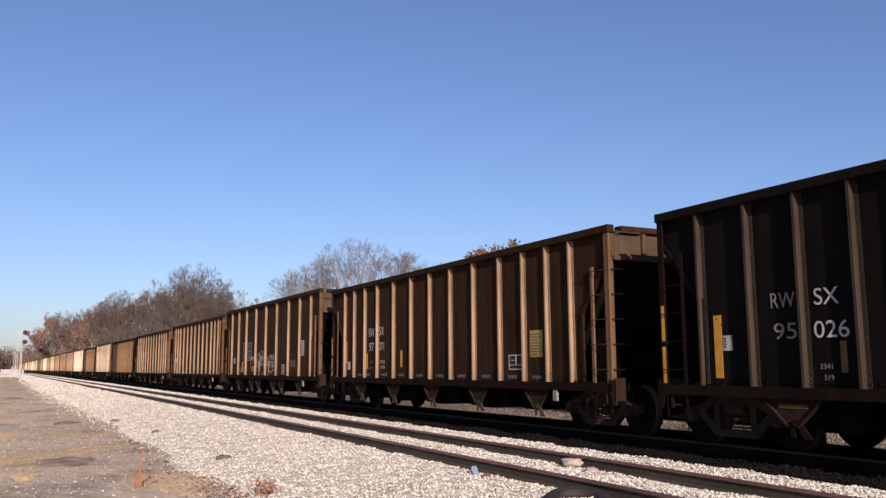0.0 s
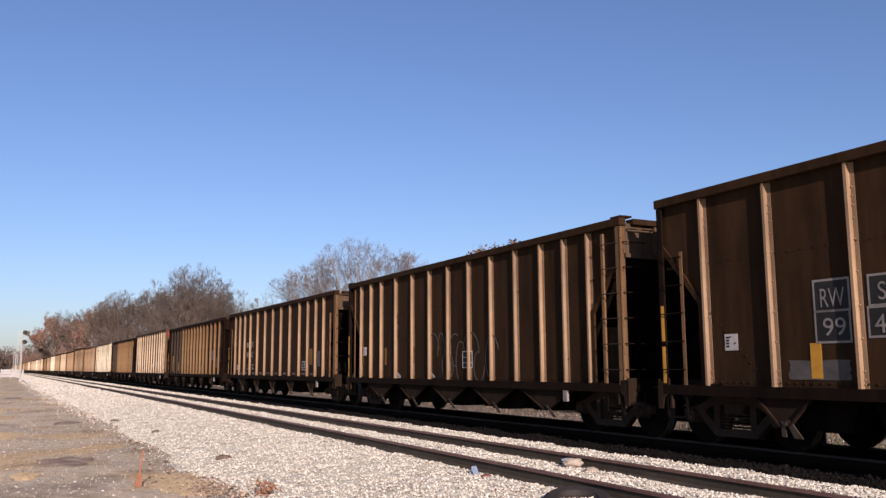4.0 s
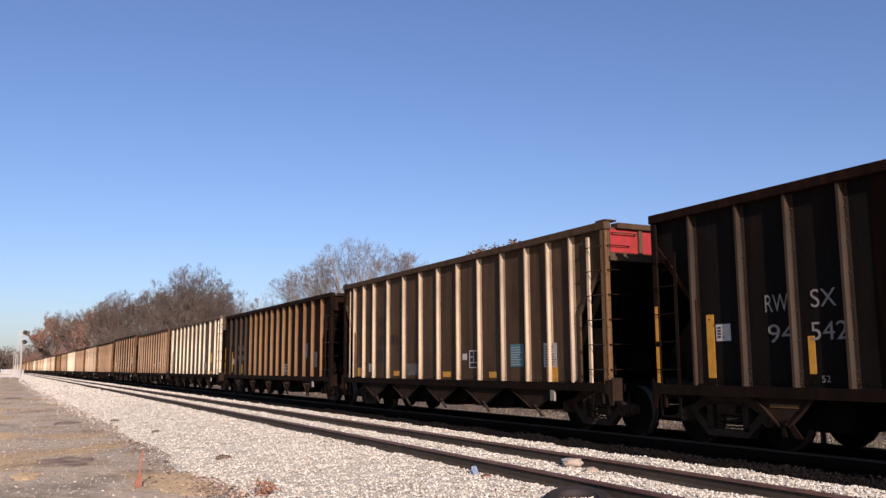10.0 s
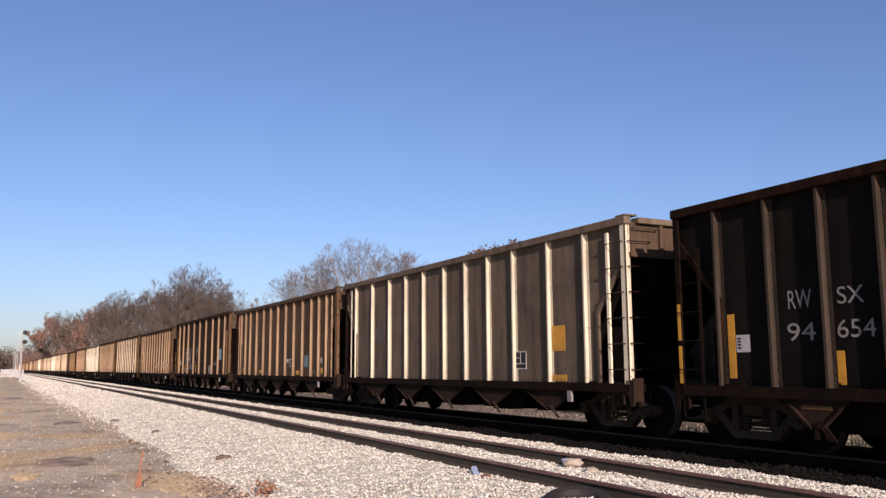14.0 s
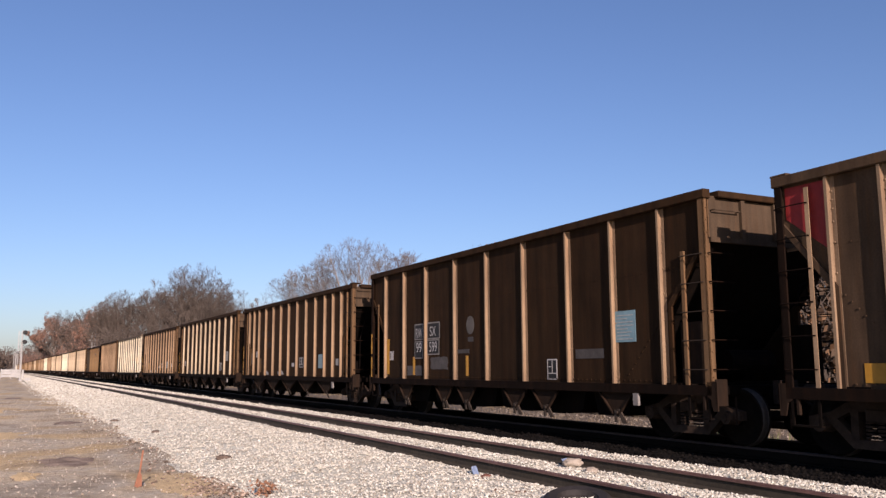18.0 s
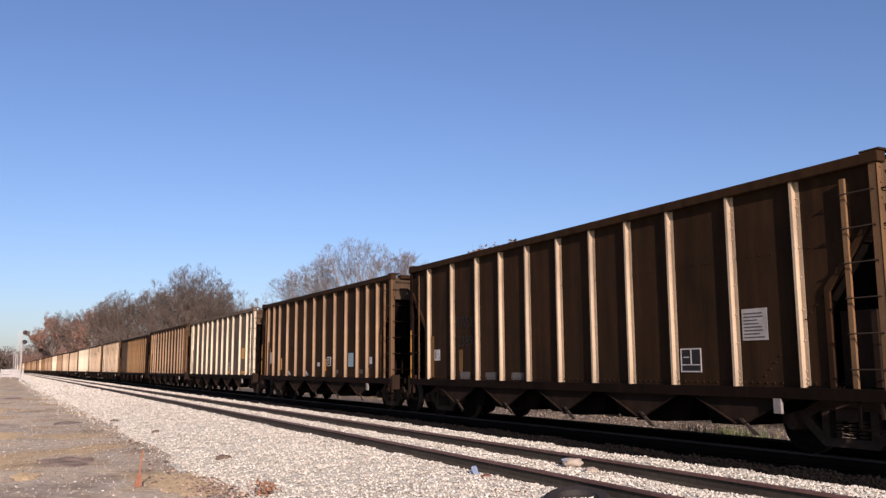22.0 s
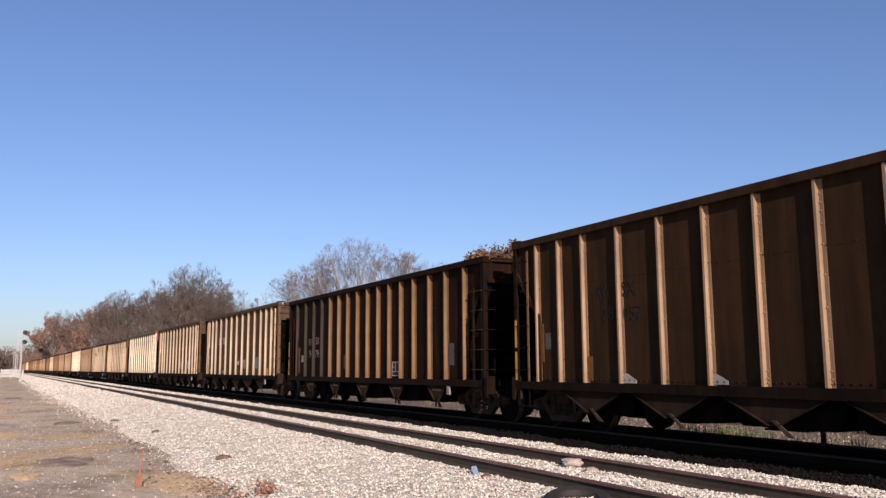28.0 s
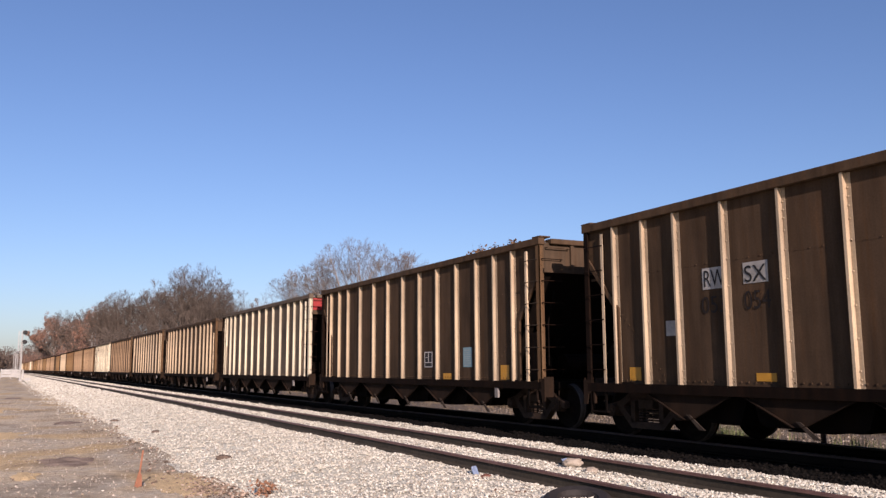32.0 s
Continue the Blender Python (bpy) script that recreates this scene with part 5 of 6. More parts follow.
letters("G", "FU", 1.9, 2.33, 2.48, 2.77, M_FADED)
letters("G", "RX", 2.8, 3.3, 2.47, 2.76, M_FADED)
letters("G", "93", 1.87, 2.34, 1.96, 2.26, M_FADED)
letters("G", "05", 2.84, 3.27, 1.92, 2.21, M_FADED)
letters("G", "91", 3.74, 4.14, 1.93, 2.21, M_FADED)
sheet("G", "reflector_strip", 1.09, 1.49, 1.01, 1.28, M_YELLOW)
sheet("G", "reflector_strip", 3.9, 4.28, 1.05, 1.18, M_YELLOW)
sheet("G", "placard", 2.03, 2.34, 1.15, 1.4, M_PALE)
sheet("G", "paint_patch", 4.77, 5.55, 1.06, 1.39, M_SMEAR)
sheet("G", "paint_patch", 2.68, 3.1, 1.45, 1.81, M_FADED)
sheet("G", "placard", 10.24, 10.78, 1.28, 1.77, M_TEAL)
sheet("G", "placard", 11.55, 12.01, 1.27, 1.76, M_PALE)
sheet("G", "placard", 8.03, 8.25, 1.45, 1.6, M_WHITE)
sheet("G", "reflector_strip", 6.98, 7.4, 1.03, 1.17, M_YELLOW)
sheet("G", "reflector_strip", 9.3, 9.64, 1.03, 1.17, M_YELLOW)
sheet("G", "stencil_box", 8.4, 8.78, 1.28, 1.65, M_BLACKP)
sheet("G", "placard", 11.64, 12.03, 0.98, 1.27, M_YELLOW)
letters("H", "RW", 2.2, 2.6, 2.07, 2.33, M_DIMWHITE)
letters("H", "SX", 3.01, 3.41, 2.09, 2.32, M_DIMWHITE)
letters("H", "94", 2.16, 2.63, 1.62, 1.87, M_DIMWHITE)
letters("H", "654", 2.98, 3.55, 1.64, 1.88, M_DIMWHITE)
sheet("H", "reflector_strip", 1.03, 1.17, 1.09, 2.06, M_YELLOW)
sheet("H", "reflector_strip", 2.94, 3.06, 1.02, 1.47, M_YELLOW)
sheet("H", "placard", 1.19, 1.46, 1.48, 1.74, M_WHITE)
sheet("H", "stencil_box", 9.70, 10.13, 1.06, 1.41, M_BLACKP)
sheet("H", "placard", 12.09, 12.5, 1.64, 2.19, M_BLUED)
sheet("H", "paint_patch", 13.16, 13.63, 1.3, 1.87, M_PATCH)
sheet("I", "placard", 11.73, 12.19, 1.59, 2.1, M_YELLOW)
sheet("I", "placard", 11.71, 12.22, 0.99, 1.12, M_YELLOW)
sheet("I", "stencil_box", 10.32, 10.74, 1.25, 1.59, M_BLACKP)
sheet("I", "paint_patch", 2.32, 3.08, 2.01, 2.48, M_PATCH)
letters("J", "FU", 2.01, 2.39, 2.51, 2.78, M_FADED)
letters("J", "RX", 2.83, 3.33, 2.49, 2.78, M_FADED)
letters("J", "93", 2.0, 2.41, 1.98, 2.27, M_FADED)
letters("J", "04", 2.87, 3.32, 1.95, 2.22, M_FADED)
letters("J", "93", 3.88, 4.31, 1.95, 2.23, M_FADED)
sheet("J", "reflector_strip", 1.2, 1.5, 1.05, 1.3, M_YELLOW)
sheet("J", "reflector_strip", 4.0, 4.38, 1.07, 1.2, M_YELLOW)
sheet("J", "end_panel", 0.12, 0.85, 2.8, 3.8, M_RED)
sheet("J", "placard", 2.2, 2.47, 1.21, 1.43, M_PALE)
sheet("J", "placard", 10.18, 10.62, 1.3, 1.75, M_TEAL)
sheet("J", "placard", 7.92, 8.19, 1.5, 1.62, M_WHITE)
sheet("J", "stencil_box", 8.34, 8.68, 1.35, 1.61, M_BLACKP)
sheet("J", "placard", 11.98, 12.15, 1.45, 1.64, M_WHITE)
sheet("J", "reflector_strip", 12.0, 12.21, 1.09, 1.28, M_YELLOW)
sheet("J", "reflector_strip", 9.2, 9.54, 1.03, 1.18, M_YELLOW)
sheet("J", "paint_patch", 11.13, 11.41, 1.11, 1.18, M_SMEAR)
sheet("K", "number_panel", 2.97, 3.45, 2.04, 2.41, M_BLACKP)
sheet("K", "number_panel", 3.76, 4.42, 2.04, 2.42, M_BLACKP)
sheet("K", "number_panel", 2.97, 3.42, 1.54, 1.95, M_BLACKP)
sheet("K", "number_panel", 3.75, 4.39, 1.63, 1.97, M_BLACKP)
letters("K", "RW", 3.03, 3.43, 2.06, 2.32, M_WHITE)
letters("K", "SX", 3.89, 4.24, 2.09, 2.34, M_WHITE)
letters("K", "99", 3.05, 3.39, 1.67, 1.94, M_WHITE)
letters("K", "599", 3.86, 4.3, 1.68, 1.94, M_WHITE)
sheet("K", "reflector_strip", 2.83, 2.96, 1.07, 1.56, M_YELLOW)
sheet("K", "reflector_strip", 5.84, 5.96, 1.07, 1.55, M_YELLOW)
sheet("K", "reflector_strip", 1.05, 1.21, 1.09, 2.1, M_YELLOW)
sheet("K", "placard", 1.24, 1.5, 1.49, 1.74, M_WHITE)
sheet("K", "paint_patch", 3.9, 4.9, 1.22, 1.55, M_PATCH)
sheet("K", "round_emblem", 5.88, 6.26, 2.06, 2.5, M_SMEAR)
sheet("K", "paint_patch", 5.95, 6.22, 1.88, 2.0, M_PATCH)
sheet("K", "paint_patch", 5.4, 6.03, 1.61, 1.71, M_PATCH)
sheet("K", "paint_patch", 2.44, 3.42, 1.06, 1.33, M_PATCH)
sheet("K", "placard", 11.54, 12.1, 1.71, 2.27, M_BLUE)
sheet("K", "stencil_box", 9.34, 9.64, 1.04, 1.41, M_BLACKP)
sheet("K", "placard", 10.3, 11.18, 1.43, 1.61, M_PATCH)
letters("L", "RW", 3.0, 3.35, 2.61, 2.85, M_FADED)
letters("L", "SX", 3.68, 4.07, 2.57, 2.84, M_FADED)
letters("L", "303", 3.71, 4.23, 2.14, 2.38, M_FADED)
sheet("L", "placard", 1.96, 2.24, 1.75, 2.01, M_WHITE)
sheet("L", "reflector_strip", 0.94, 1.12, 1.38, 2.15, M_YELLOWD)
sheet("L", "reflector_strip", 2.59, 2.81, 1.1, 1.7, M_YELLOWD)
sheet("L", "paint_patch", 1.16, 1.34, 1.44, 1.96, M_PATCH)
sheet("L", "jacking_plate", 3.63, 3.98, 1.0, 1.17, M_PALE)
sheet("L", "jacking_plate", 5.78, 6.11, 1.01, 1.18, M_PALE)
sheet("L", "jacking_plate", 5.34, 5.66, 1.01, 1.14, M_PALE)
sheet("L", "placard", 10.29, 10.85, 1.27, 1.75, M_BLUE)
sheet("L", "stencil_box", 8.17, 8.61, 1.32, 1.64, M_BLACKP)
sheet("L", "placard", 7.17, 7.48, 1.33, 1.47, M_WHITE)
sheet("L", "placard", 12.07, 12.34, 1.36, 1.58, M_PALE)
letters("M", "RWSX", 2.57, 3.46, 2.23, 2.51, M_FADED)
letters("M", "2389", 2.63, 3.4, 1.78, 2.04, M_FADED)
sheet("M", "reflector_strip", 1.14, 1.31, 1.02, 2.08, M_YELLOWD)
sheet("M", "reflector_strip", 2.7, 2.87, 1.17, 1.7, M_YELLOWD)
sheet("M", "placard", 1.34, 1.66, 1.45, 1.73, M_WHITE)
sheet("M", "paint_patch", 2.72, 3.24, 0.99, 1.17, M_SMEAR)
sheet("M", "paint_patch", 3.97, 4.49, 0.99, 1.16, M_SMEAR)
sheet("M", "paint_patch", 5.12, 5.63, 1.0, 1.16, M_SMEAR)
sheet("M", "placard", 11.75, 12.23, 1.65, 2.12, M_PALE)
sheet("M", "stencil_box", 10.43, 10.85, 1.20, 1.54, M_BLACKP)
letters("N", "RW", 2.95, 3.27, 2.63, 2.88, M_FADED)
letters("N", "SX", 3.7, 4.06, 2.6, 2.87, M_FADED)
letters("N", "236", 3.7, 4.23, 2.14, 2.4, M_FADED)
sheet("N", "reflector_strip", 2.61, 2.77, 1.21, 1.67, M_YELLOW)
sheet("N", "reflector_strip", 0.94, 1.1, 1.4, 2.12, M_YELLOWD)
sheet("N", "placard", 1.1, 1.4, 1.47, 1.93, M_PALE)
sheet("N", "jacking_plate", 3.61, 3.95, 1.0, 1.18, M_PALE)
sheet("N", "jacking_plate", 5.77, 6.08, 1.0, 1.18, M_PALE)
sheet("N", "placard", 10.16, 10.6, 1.31, 1.75, M_BLUE)
sheet("N", "reflector_strip", 7.89, 8.01, 1.17, 1.59, M_YELLOW)
sheet("N", "placard", 7.12, 7.37, 1.33, 1.47, M_WHITE)
sheet("N", "placard", 11.96, 12.14, 1.39, 1.6, M_WHITE)
sheet("N", "stencil_box", 8.14, 8.48, 1.36, 1.63, M_BLACKP)
sheet("N", "paint_patch", 8.99, 9.24, 1.09, 1.21, M_PATCH)
sheet("N", "paint_patch", 11.13, 11.39, 1.09, 1.23, M_PATCH)
sheet("N", "paint_patch", 11.84, 12.16, 1.28, 1.33, M_FADED)
sheet("O", "placard", 11.96, 12.47, 1.71, 2.21, M_YELLOW)
sheet("O", "placard", 11.98, 12.78, 1.0, 1.15, M_YELLOW)
sheet("O", "reflector_strip", 9.36, 9.72, 1.0, 1.14, M_YELLOW)
sheet("O", "stencil_box", 9.36, 9.74, 1.22, 1.52, M_BLACKP)
letters("P", "RW", 2.87, 3.26, 2.55, 2.79, M_FADED)
letters("P", "SX", 3.59, 3.99, 2.53, 2.81, M_FADED)
letters("P", "28", 3.0, 3.34, 2.14, 2.37, M_FADED)
letters("P", "057", 3.62, 4.14, 2.11, 2.35, M_FADED)
sheet("P", "reflector_strip", 0.86, 1.03, 1.38, 2.16, M_YELLOWD)
sheet("P", "reflector_strip", 2.48, 2.66, 1.01, 1.47, M_YELLOWD)
sheet("P", "jacking_plate", 3.54, 3.9, 0.98, 1.15, M_PALE)
sheet("P", "jacking_plate", 5.68, 6.04, 0.99, 1.16, M_PALE)
sheet("P", "placard", 1.08, 1.27, 1.63, 1.96, M_PATCH)
letters("S", "RW", 2.21, 2.64, 2.09, 2.34, M_DIMWHITE)
letters("S", "SX", 2.97, 3.36, 2.11, 2.37, M_DIMWHITE)
letters("S", "94", 2.25, 2.69, 1.66, 1.92, M_DIMWHITE)
letters("S", "793", 2.94, 3.51, 1.66, 1.91, M_DIMWHITE)
sheet("S", "reflector_strip", 0.96, 1.13, 1.1, 2.04, M_YELLOWD)
sheet("S", "reflector_strip", 5.84, 5.97, 1.25, 1.69, M_YELLOWD)
sheet("S", "placard", 1.36, 1.66, 1.5, 1.75, M_WHITE)
sheet("S", "paint_patch", 13.11, 13.57, 1.32, 1.9, M_PATCH)
sheet("S", "stencil_box", 9.8, 10.22, 1.06, 1.42, M_BLACKP)
sheet("T", "number_panel", 3.02, 3.53, 2.48, 2.82, M_PALE)
sheet("T", "number_panel", 3.87, 4.34, 2.5, 2.82, M_PALE)
letters("T", "RW", 3.06, 3.5, 2.52, 2.78, M_BLACKP)
letters("T", "SX", 3.9, 4.31, 2.52, 2.77, M_BLACKP)
letters("T", "053", 2.99, 3.5, 2.1, 2.37, M_FADED)
letters("T", "054", 3.87, 4.37, 2.11, 2.39, M_FADED)
sheet("T", "reflector_strip", 1.15, 1.45, 1.03, 1.26, M_YELLOW)
sheet("T", "reflector_strip", 4.02, 4.39, 1.05, 1.17, M_YELLOW)
sheet("T", "placard", 2.13, 2.36, 1.78, 2.03, M_PALE)
sheet("T", "stencil_box", 8.03, 8.41, 1.30, 1.63, M_BLACKP)
sheet("T", "placard", 6.93, 7.23, 1.44, 1.62, M_WHITE)
sheet("T", "placard", 10.15, 10.53, 1.26, 1.76, M_TEAL)
sheet("T", "placard", 11.84, 12.2, 0.97, 1.27, M_YELLOW)
sheet("U", "placard", 10.26, 10.69, 1.28, 1.75, M_BLUE)
sheet("U", "stencil_box", 8.14, 8.55, 1.30, 1.66, M_BLACKP)
sheet("U", "placard", 12.01, 12.36, 1.0, 1.32, M_YELLOW)
sheet("U", "placard", 9.2, 9.63, 0.98, 1.13, M_YELLOW)
_g, _gm, _gk = NAMES["G"]
for _w, _z in (("ROTARY", 3.72), ("COUPLER", 3.62), ("END", 3.52)):
    cu = bpy.data.curves.new("lettering", "FONT")
    cu.body, cu.size, cu.offset = _w, 0.1, 0.002
    tmp = bpy.data.objects.new("lettering", cu)
    me = bpy.data.meshes.new_from_object(tmp)
    bpy.data.objects.remove(tmp)
    me.materials.append(M_WHITE)
    placed("lettering", me, _g, Matrix.Translation((0.1, -KINDS[_gk][0] / 2 - 0.016, _z)) @ Matrix.Rotation(math.pi / 2, 4, "X"))
scrawl("C", [(4.78, 1.32, 0.3, 0.46, 190, -200), (4.8, 1.12, 0.13, 0.24, 180, -180), (4.98, 1.55, 0.16, 0.2, 150, -250), (4.62, 1.6, 0.12, 0.18, 20, 150)], M_WHITE, 1, 0.013)
scrawl("C", [(5.2, 1.2, 0.16, 0.26, 90, 260), (5.3, 1.62, 0.24, 0.07, 200, 150), (5.36, 1.3, 0.06, 0.4, 90, 120)], M_WHITE, 1, 0.013)
scrawl("C", [(5.82, 1.35, 0.22, 0.6, 185, -200), (6.3, 1.4, 0.3, 0.6, 180, -190), (6.3, 1.6, 0.12, 0.2, 0, 330), (6.1, 1.15, 0.34, 0.24, 200, 150), (6.02, 1.3, 0.1, 0.34, 100, 140)], M_WHITE, 1, 0.013)
scrawl("C", [(6.75, 1.35, 0.13, 0.2, 60, 260), (6.95, 1.4, 0.07, 0.42, 90, 180), (7.15, 1.58, 0.13, 0.16, -60, 280), (7.2, 1.2, 0.14, 0.24, 90, -170), (7.02, 1.36, 0.2, 0.06, 180, -150)], M_WHITE, 1, 0.013)
scrawl("C", [(7.9, 1.3, 0.26, 0.07, 190, -200), (8.05, 1.28, 0.14, 0.1, 120, 170)], M_WHITE, 1, 0.012)
letters("C", "MLB", 7.48, 8.12, 1.63, 1.83, M_WHITE)
letters("C", "DSD", 7.5, 8.16, 1.4, 1.57, M_WHITE)
scrawl("D", [(6.0, 1.5, 0.35, 0.65, 20, 200), (6.45, 1.55, 0.2, 0.6, 0, 180), (6.8, 1.3, 0.3, 0.35, 100, 300), (7.2, 1.7, 0.3, 0.4, 60, 220), (7.5, 1.4, 0.25, 0.5, 30, 250), (8.0, 1.6, 0.4, 0.5, 0, 200), (8.4, 1.3, 0.25, 0.35, 90, 270), (9.0, 1.5, 0.3, 0.5, 20, 240)], M_PATCH, 2)


# ---- signals and things beside the line ----
M_GALV = simple("pale_painted_steel", (0.3, 0.3, 0.285), 0.15, 8, 0.6)
M_DARK = simple("black_signal_paint", (0.02, 0.02, 0.02), 0.2, 8, 0.7)


def signal_mast(x, y, h, lab, wide, side=1):
    s = tagged(new("railway_signal"), lab, "signal")
    bm = bmesh.new()
    tube(bm, (0, 0, -0.5), (0, 0, h), 0.09, 0.07, 10)
    part("mast", bm, M_GALV, s)
    bm = bmesh.new()
    box(bm, -0.35, 0.35, -0.35, 0.35, -0.6, 0.1, 0.03)
    part("foundation", bm, M_GALV, s)
    for sx in (-0.55 * side, -0.15 * side):
        part("ladder_rail", boxm("ladder_rail", sx - 0.04, sx + 0.04, -0.24, -0.16, 0.2, h - 0.2), M_GALV, s)
    z = 0.5
    while z < h - 0.3:
        part("ladder_rung", shared(("sig_rung",), lambda: boxm("ladder_rung", -0.55, -0.15, -0.21, -0.17, -0.02, 0.02)), M_GALV, s).location = (0.35 - 0.35 * side, 0, z)
        z += 0.35
    for k in range(wide):
        zz = h - 0.4 - 1.5 * k
        bm = bmesh.new()
        tube(bm, (0.32 * side, -0.2, zz), (0.32 * side, -0.14, zz), 0.36, 0.36, 20)
        hd = part("signal_head", bm, M_DARK, s)
        part("lamp_box", boxm("lamp_box", 0.32 * side - 0.2, 0.32 * side + 0.2, -0.14, 0.25, zz - 0.3, zz + 0.3, 0.03), M_DARK, s)
        bm = bmesh.new()
        tube(bm, (0.32 * side, -0.44, zz), (0.32 * side, -0.2, zz), 0.13, 0.13, 12)
        part("lamp_hood", bm, M_DARK, hd)
    bm = bmesh.new()
    box(bm, -0.6, 0.05, -0.45, 0.3, h - 2.0, h - 1.92)
    part("platform", bm, M_GALV, s)
    s.location = (x, y, -0.4)


signal_mast(-5.1, 150, 7.9, "white signal mast with ladder and black round heads", 2)
signal_mast(5.7, 168, 8.9, "signal mast with pale ladder beyond the train", 1, -1)
signal_mast(-9.2, 236, 6.2, "distant pale signal mast beside the line", 1)


def barrier(x, y):
    s = tagged(new("barrier"), "white-painted boarded barrier beside the tracks", "barrier")
    for k in range(3):
        part("board", boxm("board", -1.7, 1.55, -0.03, 0.03, 0.25 + 0.48 * k, 0.67 + 0.48 * k, 0.01), M_GALV, s)
    for px in (-1.6, 0.0, 1.5):
        part("post", boxm("post", px - 0.08, px + 0.08, 0.03, 0.18, -0.1, 1.75, 0.01), M_GALV, s)
    part("end_post", boxm("end_post", 1.75, 2.1, -0.1, 0.2, -0.1, 1.6, 0.03), M_GALV, s)
    s.matrix_basis = pose(x, y, -0.35, 0, 0, -3)


barrier(-7.4, 172)
M_ORANGE = simple("faded_orange_lath", (0.25, 0.115, 0.068), 0.3, 12, 0.8)
st = tagged(new("survey_stake"), "faded orange wooden survey stake leaning in dirt", "stake")
part("lath", boxm("lath", -0.013, 0.013, -0.005, 0.006, -0.1, 0.5, 0.003), M_ORANGE, st)
bm = bmesh.new()
slab(bm, [(-0.05, -0.01, 0.0), (0.06, -0.01, 0.0), (0.03, -0.01, 0.16), (-0.02, -0.01, 0.2)], (0, 0.012, 0))
part("ribbon", bm, M_ORANGE, st)
st.matrix_basis = pose(1.13, 12.84, -0.36, 4, 5, 20)


def tyre(x, y, z):
    prof = [(0.2, 0.05), (0.2, -0.05), (0.23, -0.1), (0.32, -0.115), (0.37, -0.09), (0.385, -0.04), (0.385, 0.04), (0.37, 0.09), (0.32, 0.115), (0.23, 0.1)]
    n, vs, fs = 40, [], []
    for k in range(n):
        a = 2 * math.pi * k / n
        for r, zz in prof:
            rr = r - (0.008 if k % 2 and r > 0.36 else 0)
            vs.append((rr * math.cos(a), rr * math.sin(a), zz))
    m = len(prof)
    for k in range(n):
        for j in range(m):
            fs.append((k * m + j, ((k + 1) % n) * m + j, ((k + 1) % n) * m + (j + 1) % m, k * m + (j + 1) % m))
    me = bpy.data.meshes.new("tyre")
    me.from_pydata(vs, [], fs)
    ob = part("tyre", me, simple("worn_tyre_rubber", (0.022, 0.019, 0.018), 0.3, 18, 0.75))
    tagged(ob, "discarded black rubber tyre lying on ballast", "tyre")
    ob.matrix_basis = pose(x, y, z, 9, -6, 0)


tyre(5.3, 8.05, -0.235)
M_BLUEP = simple("blue_plastic", (0.16, 0.21, 0.31), 0.2, 10, 0.4)
M_BEIGE = simple("beige_weathered_lump", (0.27, 0.235, 0.19), 0.2, 9, 0.8)
M_BRICK = simple("broken_brick", (0.14, 0.065, 0.048), 0.3, 14, 0.9)
M_CLOD = simple("dark_wet_clod", (0.1, 0.075, 0.058), 0.4, 20, 0.9, 0, 0.7, 0.03)
M_WOOD = simple("rotten_wood_scrap", (0.13, 0.075, 0.05), 0.35, 16, 0.9)


def lump(name, x, y, z, sx, sy, sz, mat, lab, cat, seed, turn=0):
    bm = bmesh.new()
    bmesh.ops.create_icosphere(bm, subdivisions=3, radius=1.0)
    for v in bm.verts:
        f = 1 + 0.4 * noise.noise(v.co * 1.9 + Vector((seed, 0, 0))) + 0.24 * noise.noise(v.co * 5 + Vector((seed, 0, 0)))
        v.co = Vector((v.co.x * sx, v.co.y * sy, v.co.z * sz)) * f
    ob = part(name, bm, mat)
    for p in ob.data.polygons:
        p.use_smooth = True
    ob.matrix_basis = pose(x, y, z, 0, 0, turn)
    return tagged(ob, lab, cat)


def crumple(name, x, y, z, w, h, mat, lab, cat, seed):
    bm = bmesh.new()
    bmesh.ops.create_grid(bm, x_segments=8, y_segments=8, size=0.5)
    for v in bm.verts:
        v.co = Vector((v.co.x * w, 0.1 * h * noise.noise(v.co * 6 + Vector((seed, 1, 0))), (v.co.y + 0.5) * h + 0.1 * h * noise.noise(v.co * 5 + Vector((0, seed, 0)))))
    ob = part(name, bm, mat)
    so = ob.modifiers.new("thick", "SOLIDIFY")
    so.thickness = 0.004
    ob.matrix_basis = pose(x, y, z, -30, 0, 20)
    return tagged(ob, lab, cat)


crumple("plastic_bag", 5.43, 10.74, -0.24, 0.11, 0.16, M_BLUEP, "crumpled pale blue plastic scrap beside the rail", "litter", 3)
crumple("plastic_bag", 6.99, 10.86, -0.18, 0.14, 0.12, M_BLUEP, "crumpled blue plastic wrapper between the rails", "litter", 8)
lump("bottle", 6.88, 10.55, -0.1, 0.15, 0.07, 0.065, M_BEIGE, "beige weathered plastic bottle between the rails", "bottle", 2, -20)
lump("stone", 6.75, 9.9, -0.14, 0.1, 0.07, 0.05, M_BEIGE, "large beige flat stone between the rails", "stone", 5, 10)
lump("brick", 5.35, 10.35, -0.2, 0.1, 0.06, 0.05, M_BRICK, "broken reddish brick on pale ballast", "brick", 6, 30)
lump("clod", 2.84, 15.83, -0.33, 0.12, 0.08, 0.06, M_CLOD, "dark earthy clod at the ballast edge", "clod", 7)
lump("clod", 2.45, 23.5, -0.36, 0.1, 0.07, 0.05, M_CLOD, "small dark clod at the ballast edge", "clod", 10)
lump("clod", 1.78, 29.2, -0.36, 0.14, 0.08, 0.04, M_CLOD, "flat dark clod on dirt", "clod", 12)
_lr = random.Random(4)
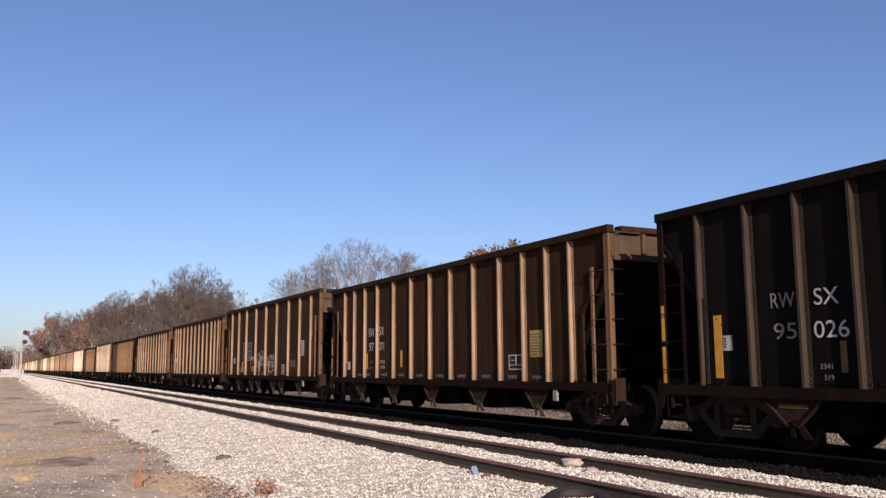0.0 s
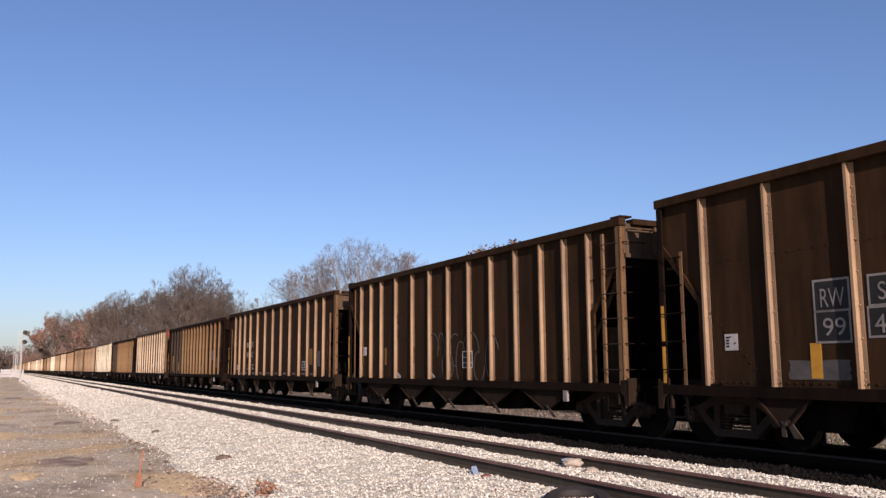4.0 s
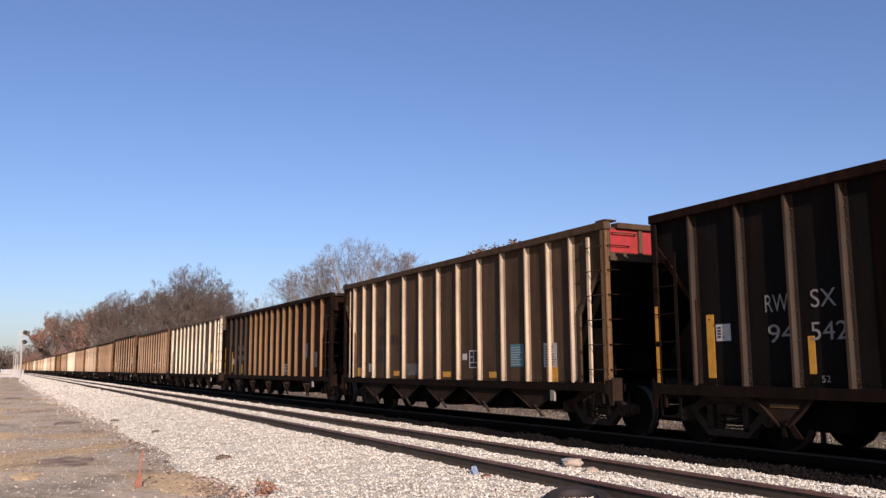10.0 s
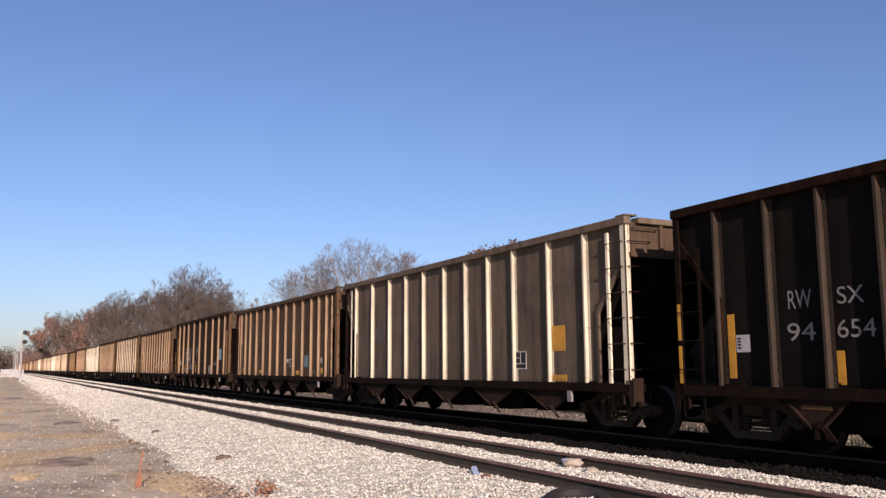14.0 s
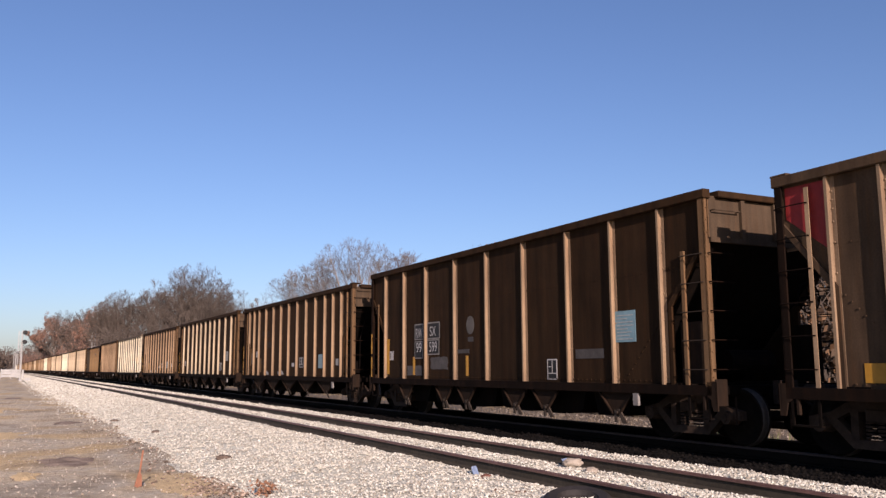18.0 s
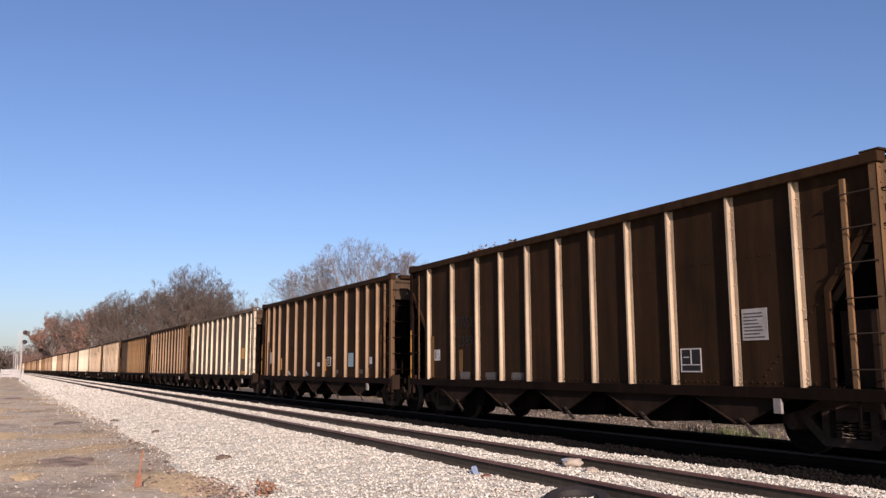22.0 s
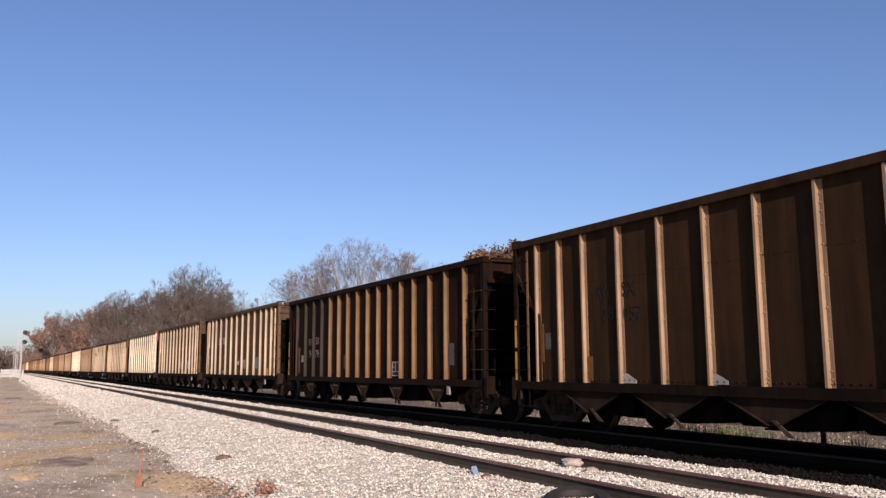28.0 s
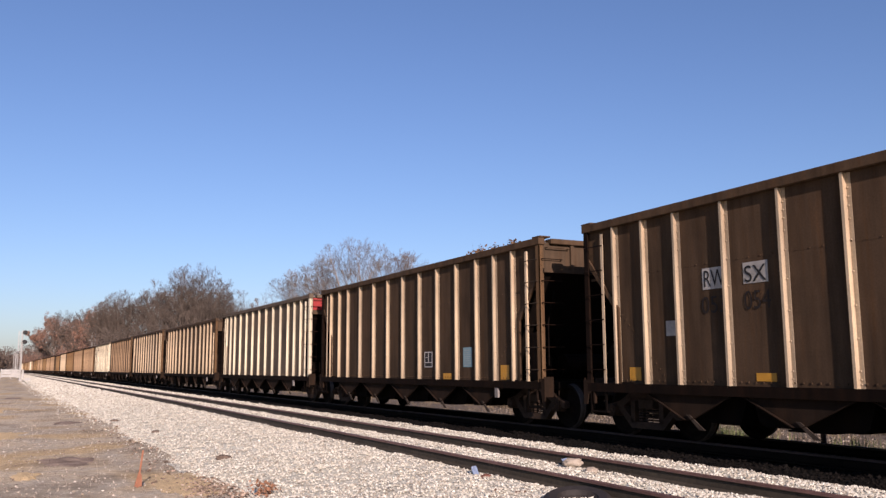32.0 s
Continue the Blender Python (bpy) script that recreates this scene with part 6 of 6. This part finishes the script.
_lp = [(2.6 + _lr.gauss(0, 0.07), 11.45 + _lr.gauss(0, 0.16), -0.33 + abs(_lr.gauss(0, 0.015))) for _ in range(60)]
tagged(part("dead_leaves", leaf_mesh("dead_leaves", _lp, 0.03, 3, 4), leaf_material("rusty_dead_leaves", [(0.0, (0.13, 0.065, 0.035)), (1.0, (0.28, 0.14, 0.075))])), "rust-coloured dead leaves at the ballast edge", "leaves", kind="stuff")
for k, (x, y, a, l) in enumerate(((5.22, 9.0, 20, 0.42), (5.02, 9.15, -35, 0.32), (5.3, 8.75, 60, 0.26), (6.04, 9.45, 10, 0.2))):
    bm = bmesh.new()
    box(bm, -l / 2, l / 2, -0.04, 0.04, -0.03, 0.03, 0.012)
    ob = tagged(part("wood_scrap", bm, M_WOOD), "rotten brown tie splinter on ballast", "wood scrap", "wood scraps")
    ob.matrix_basis = pose(x, y, -0.22, 5, 4, a)
bm = bmesh.new()
slab(bm, [(-0.045, -0.045, 0), (0.045, -0.045, 0), (0.045, -0.037, 0), (-0.037, -0.037, 0), (-0.037, 0.045, 0), (-0.045, 0.045, 0)], (0, 0, 1.35))
post = tagged(part("post", bm, simple("rusty_angle_iron", (0.045, 0.025, 0.018), 0.3, 10, 0.85)), "rusty angle-iron post in the verge beyond the train", "post")
post.matrix_basis = pose(13.9, 12.3, -0.6, 0, -3, 30)
wm = tagged(new("marker_post"), "small white marker beside the far track", "marker")
part("board", boxm("board", -0.35, 0.35, -0.03, 0.03, 0.2, 0.55, 0.01), M_GALV, wm)
part("stem", boxm("stem", -0.04, 0.04, 0.03, 0.07, -0.1, 0.5), M_GALV, wm)
wm.location = (-3.2, 118, -0.3)


# ---- grass beyond the train ----
def tufts(name, count, place, mat, lo, hi, label, seed):
    rng = np.random.default_rng(seed)
    vs, fs = [], []
    for x, y, z in place(rng, count):
        for _ in range(9):
            h, a, b = rng.uniform(lo, hi), rng.uniform(0, 6.28), rng.uniform(0.05, 0.5)
            px, py = x + rng.normal(0, 0.07), y + rng.normal(0, 0.07)
            dx, dy = math.cos(a), math.sin(a)
            o = len(vs)
            w = 0.006
            vs += [(px - dy * w, py + dx * w, z), (px + dy * w, py - dx * w, z), (px + dx * h * b * 0.4 + dy * w * .7, py + dy * h * b * 0.4 - dx * w * .7, z + h * 0.6), (px + dx * h * b * 0.4 - dy * w * .7, py + dy * h * b * 0.4 + dx * w * .7, z + h * 0.6), (px + dx * h * b, py + dy * h * b, z + h)]
            fs += [(o, o + 1, o + 2, o + 3), (o + 3, o + 2, o + 4)]
    me = bpy.data.meshes.new(name)
    me.from_pydata(vs, [], fs)
    tagged(part(name, me, mat), label, "grass", kind="stuff")


M_DRY = leaf_material("dry_grass_blades", [(0.0, (0.1, 0.075, 0.045)), (0.6, (0.17, 0.13, 0.08)), (1.0, (0.23, 0.185, 0.12))])
M_GREEN = leaf_material("green_weed_blades", [(0.0, (0.05, 0.08, 0.02)), (1.0, (0.13, 0.16, 0.045))])


def verge_spots(rng, n):
    y = 3 + 60 * rng.random(n) ** 1.5
    q = 10.5 - 6.0 * rng.random(n) ** 1.8
    return [(line_x(b) + a, b, ground_z(a, b) + 0.0) for a, b in zip(q, y)]


def weed_spots(rng, n):
    y = np.concatenate([rng.normal(15.8, 0.6, n // 2), rng.normal(11.0, 1.2, n - n // 2)])
    q = rng.uniform(3.0, 5.0, n)
    return [(line_x(b) + a, b, ground_z(a, b)) for a, b in zip(q, y)]


def far_field(rng, n):
    y = 30 + 80 * rng.random(n)
    q = rng.uniform(8.0, 26.0, n)
    return [(line_x(b) + a, b, ground_z(a, b)) for a, b in zip(q, y)]


tufts("dry_grass", 1300, verge_spots, M_DRY, 0.06, 0.24, "dry straw-coloured grass in the verge", 1)
tufts("weeds", 160, weed_spots, M_GREEN, 0.15, 0.5, "green weeds in the gravel verge", 2)
tufts("dry_grass", 3000, far_field, M_DRY, 0.2, 0.5, "tall dry grass behind the tracks", 3)


def brush_spots(rng, n):
    y = 4 + 70 * rng.random(n) ** 1.3
    q = rng.uniform(9.0, 13.0, n)
    return [(line_x(b) + a, b, ground_z(a, b)) for a, b in zip(q, y)]


M_BRUSH = leaf_material("dead_brown_brush", [(0.0, (0.03, 0.024, 0.014)), (0.6, (0.06, 0.048, 0.028)), (1.0, (0.09, 0.075, 0.045))])
tufts("brush", 3500, brush_spots, M_BRUSH, 0.5, 1.4, "dark dead brush and weeds behind the gravel verge", 4)


def motions():
    for car, mid, kd in CARS:
        walk(car, [(float(t), car_pose(mid - run(float(t)))) for t in range(0, 33)])


motions()
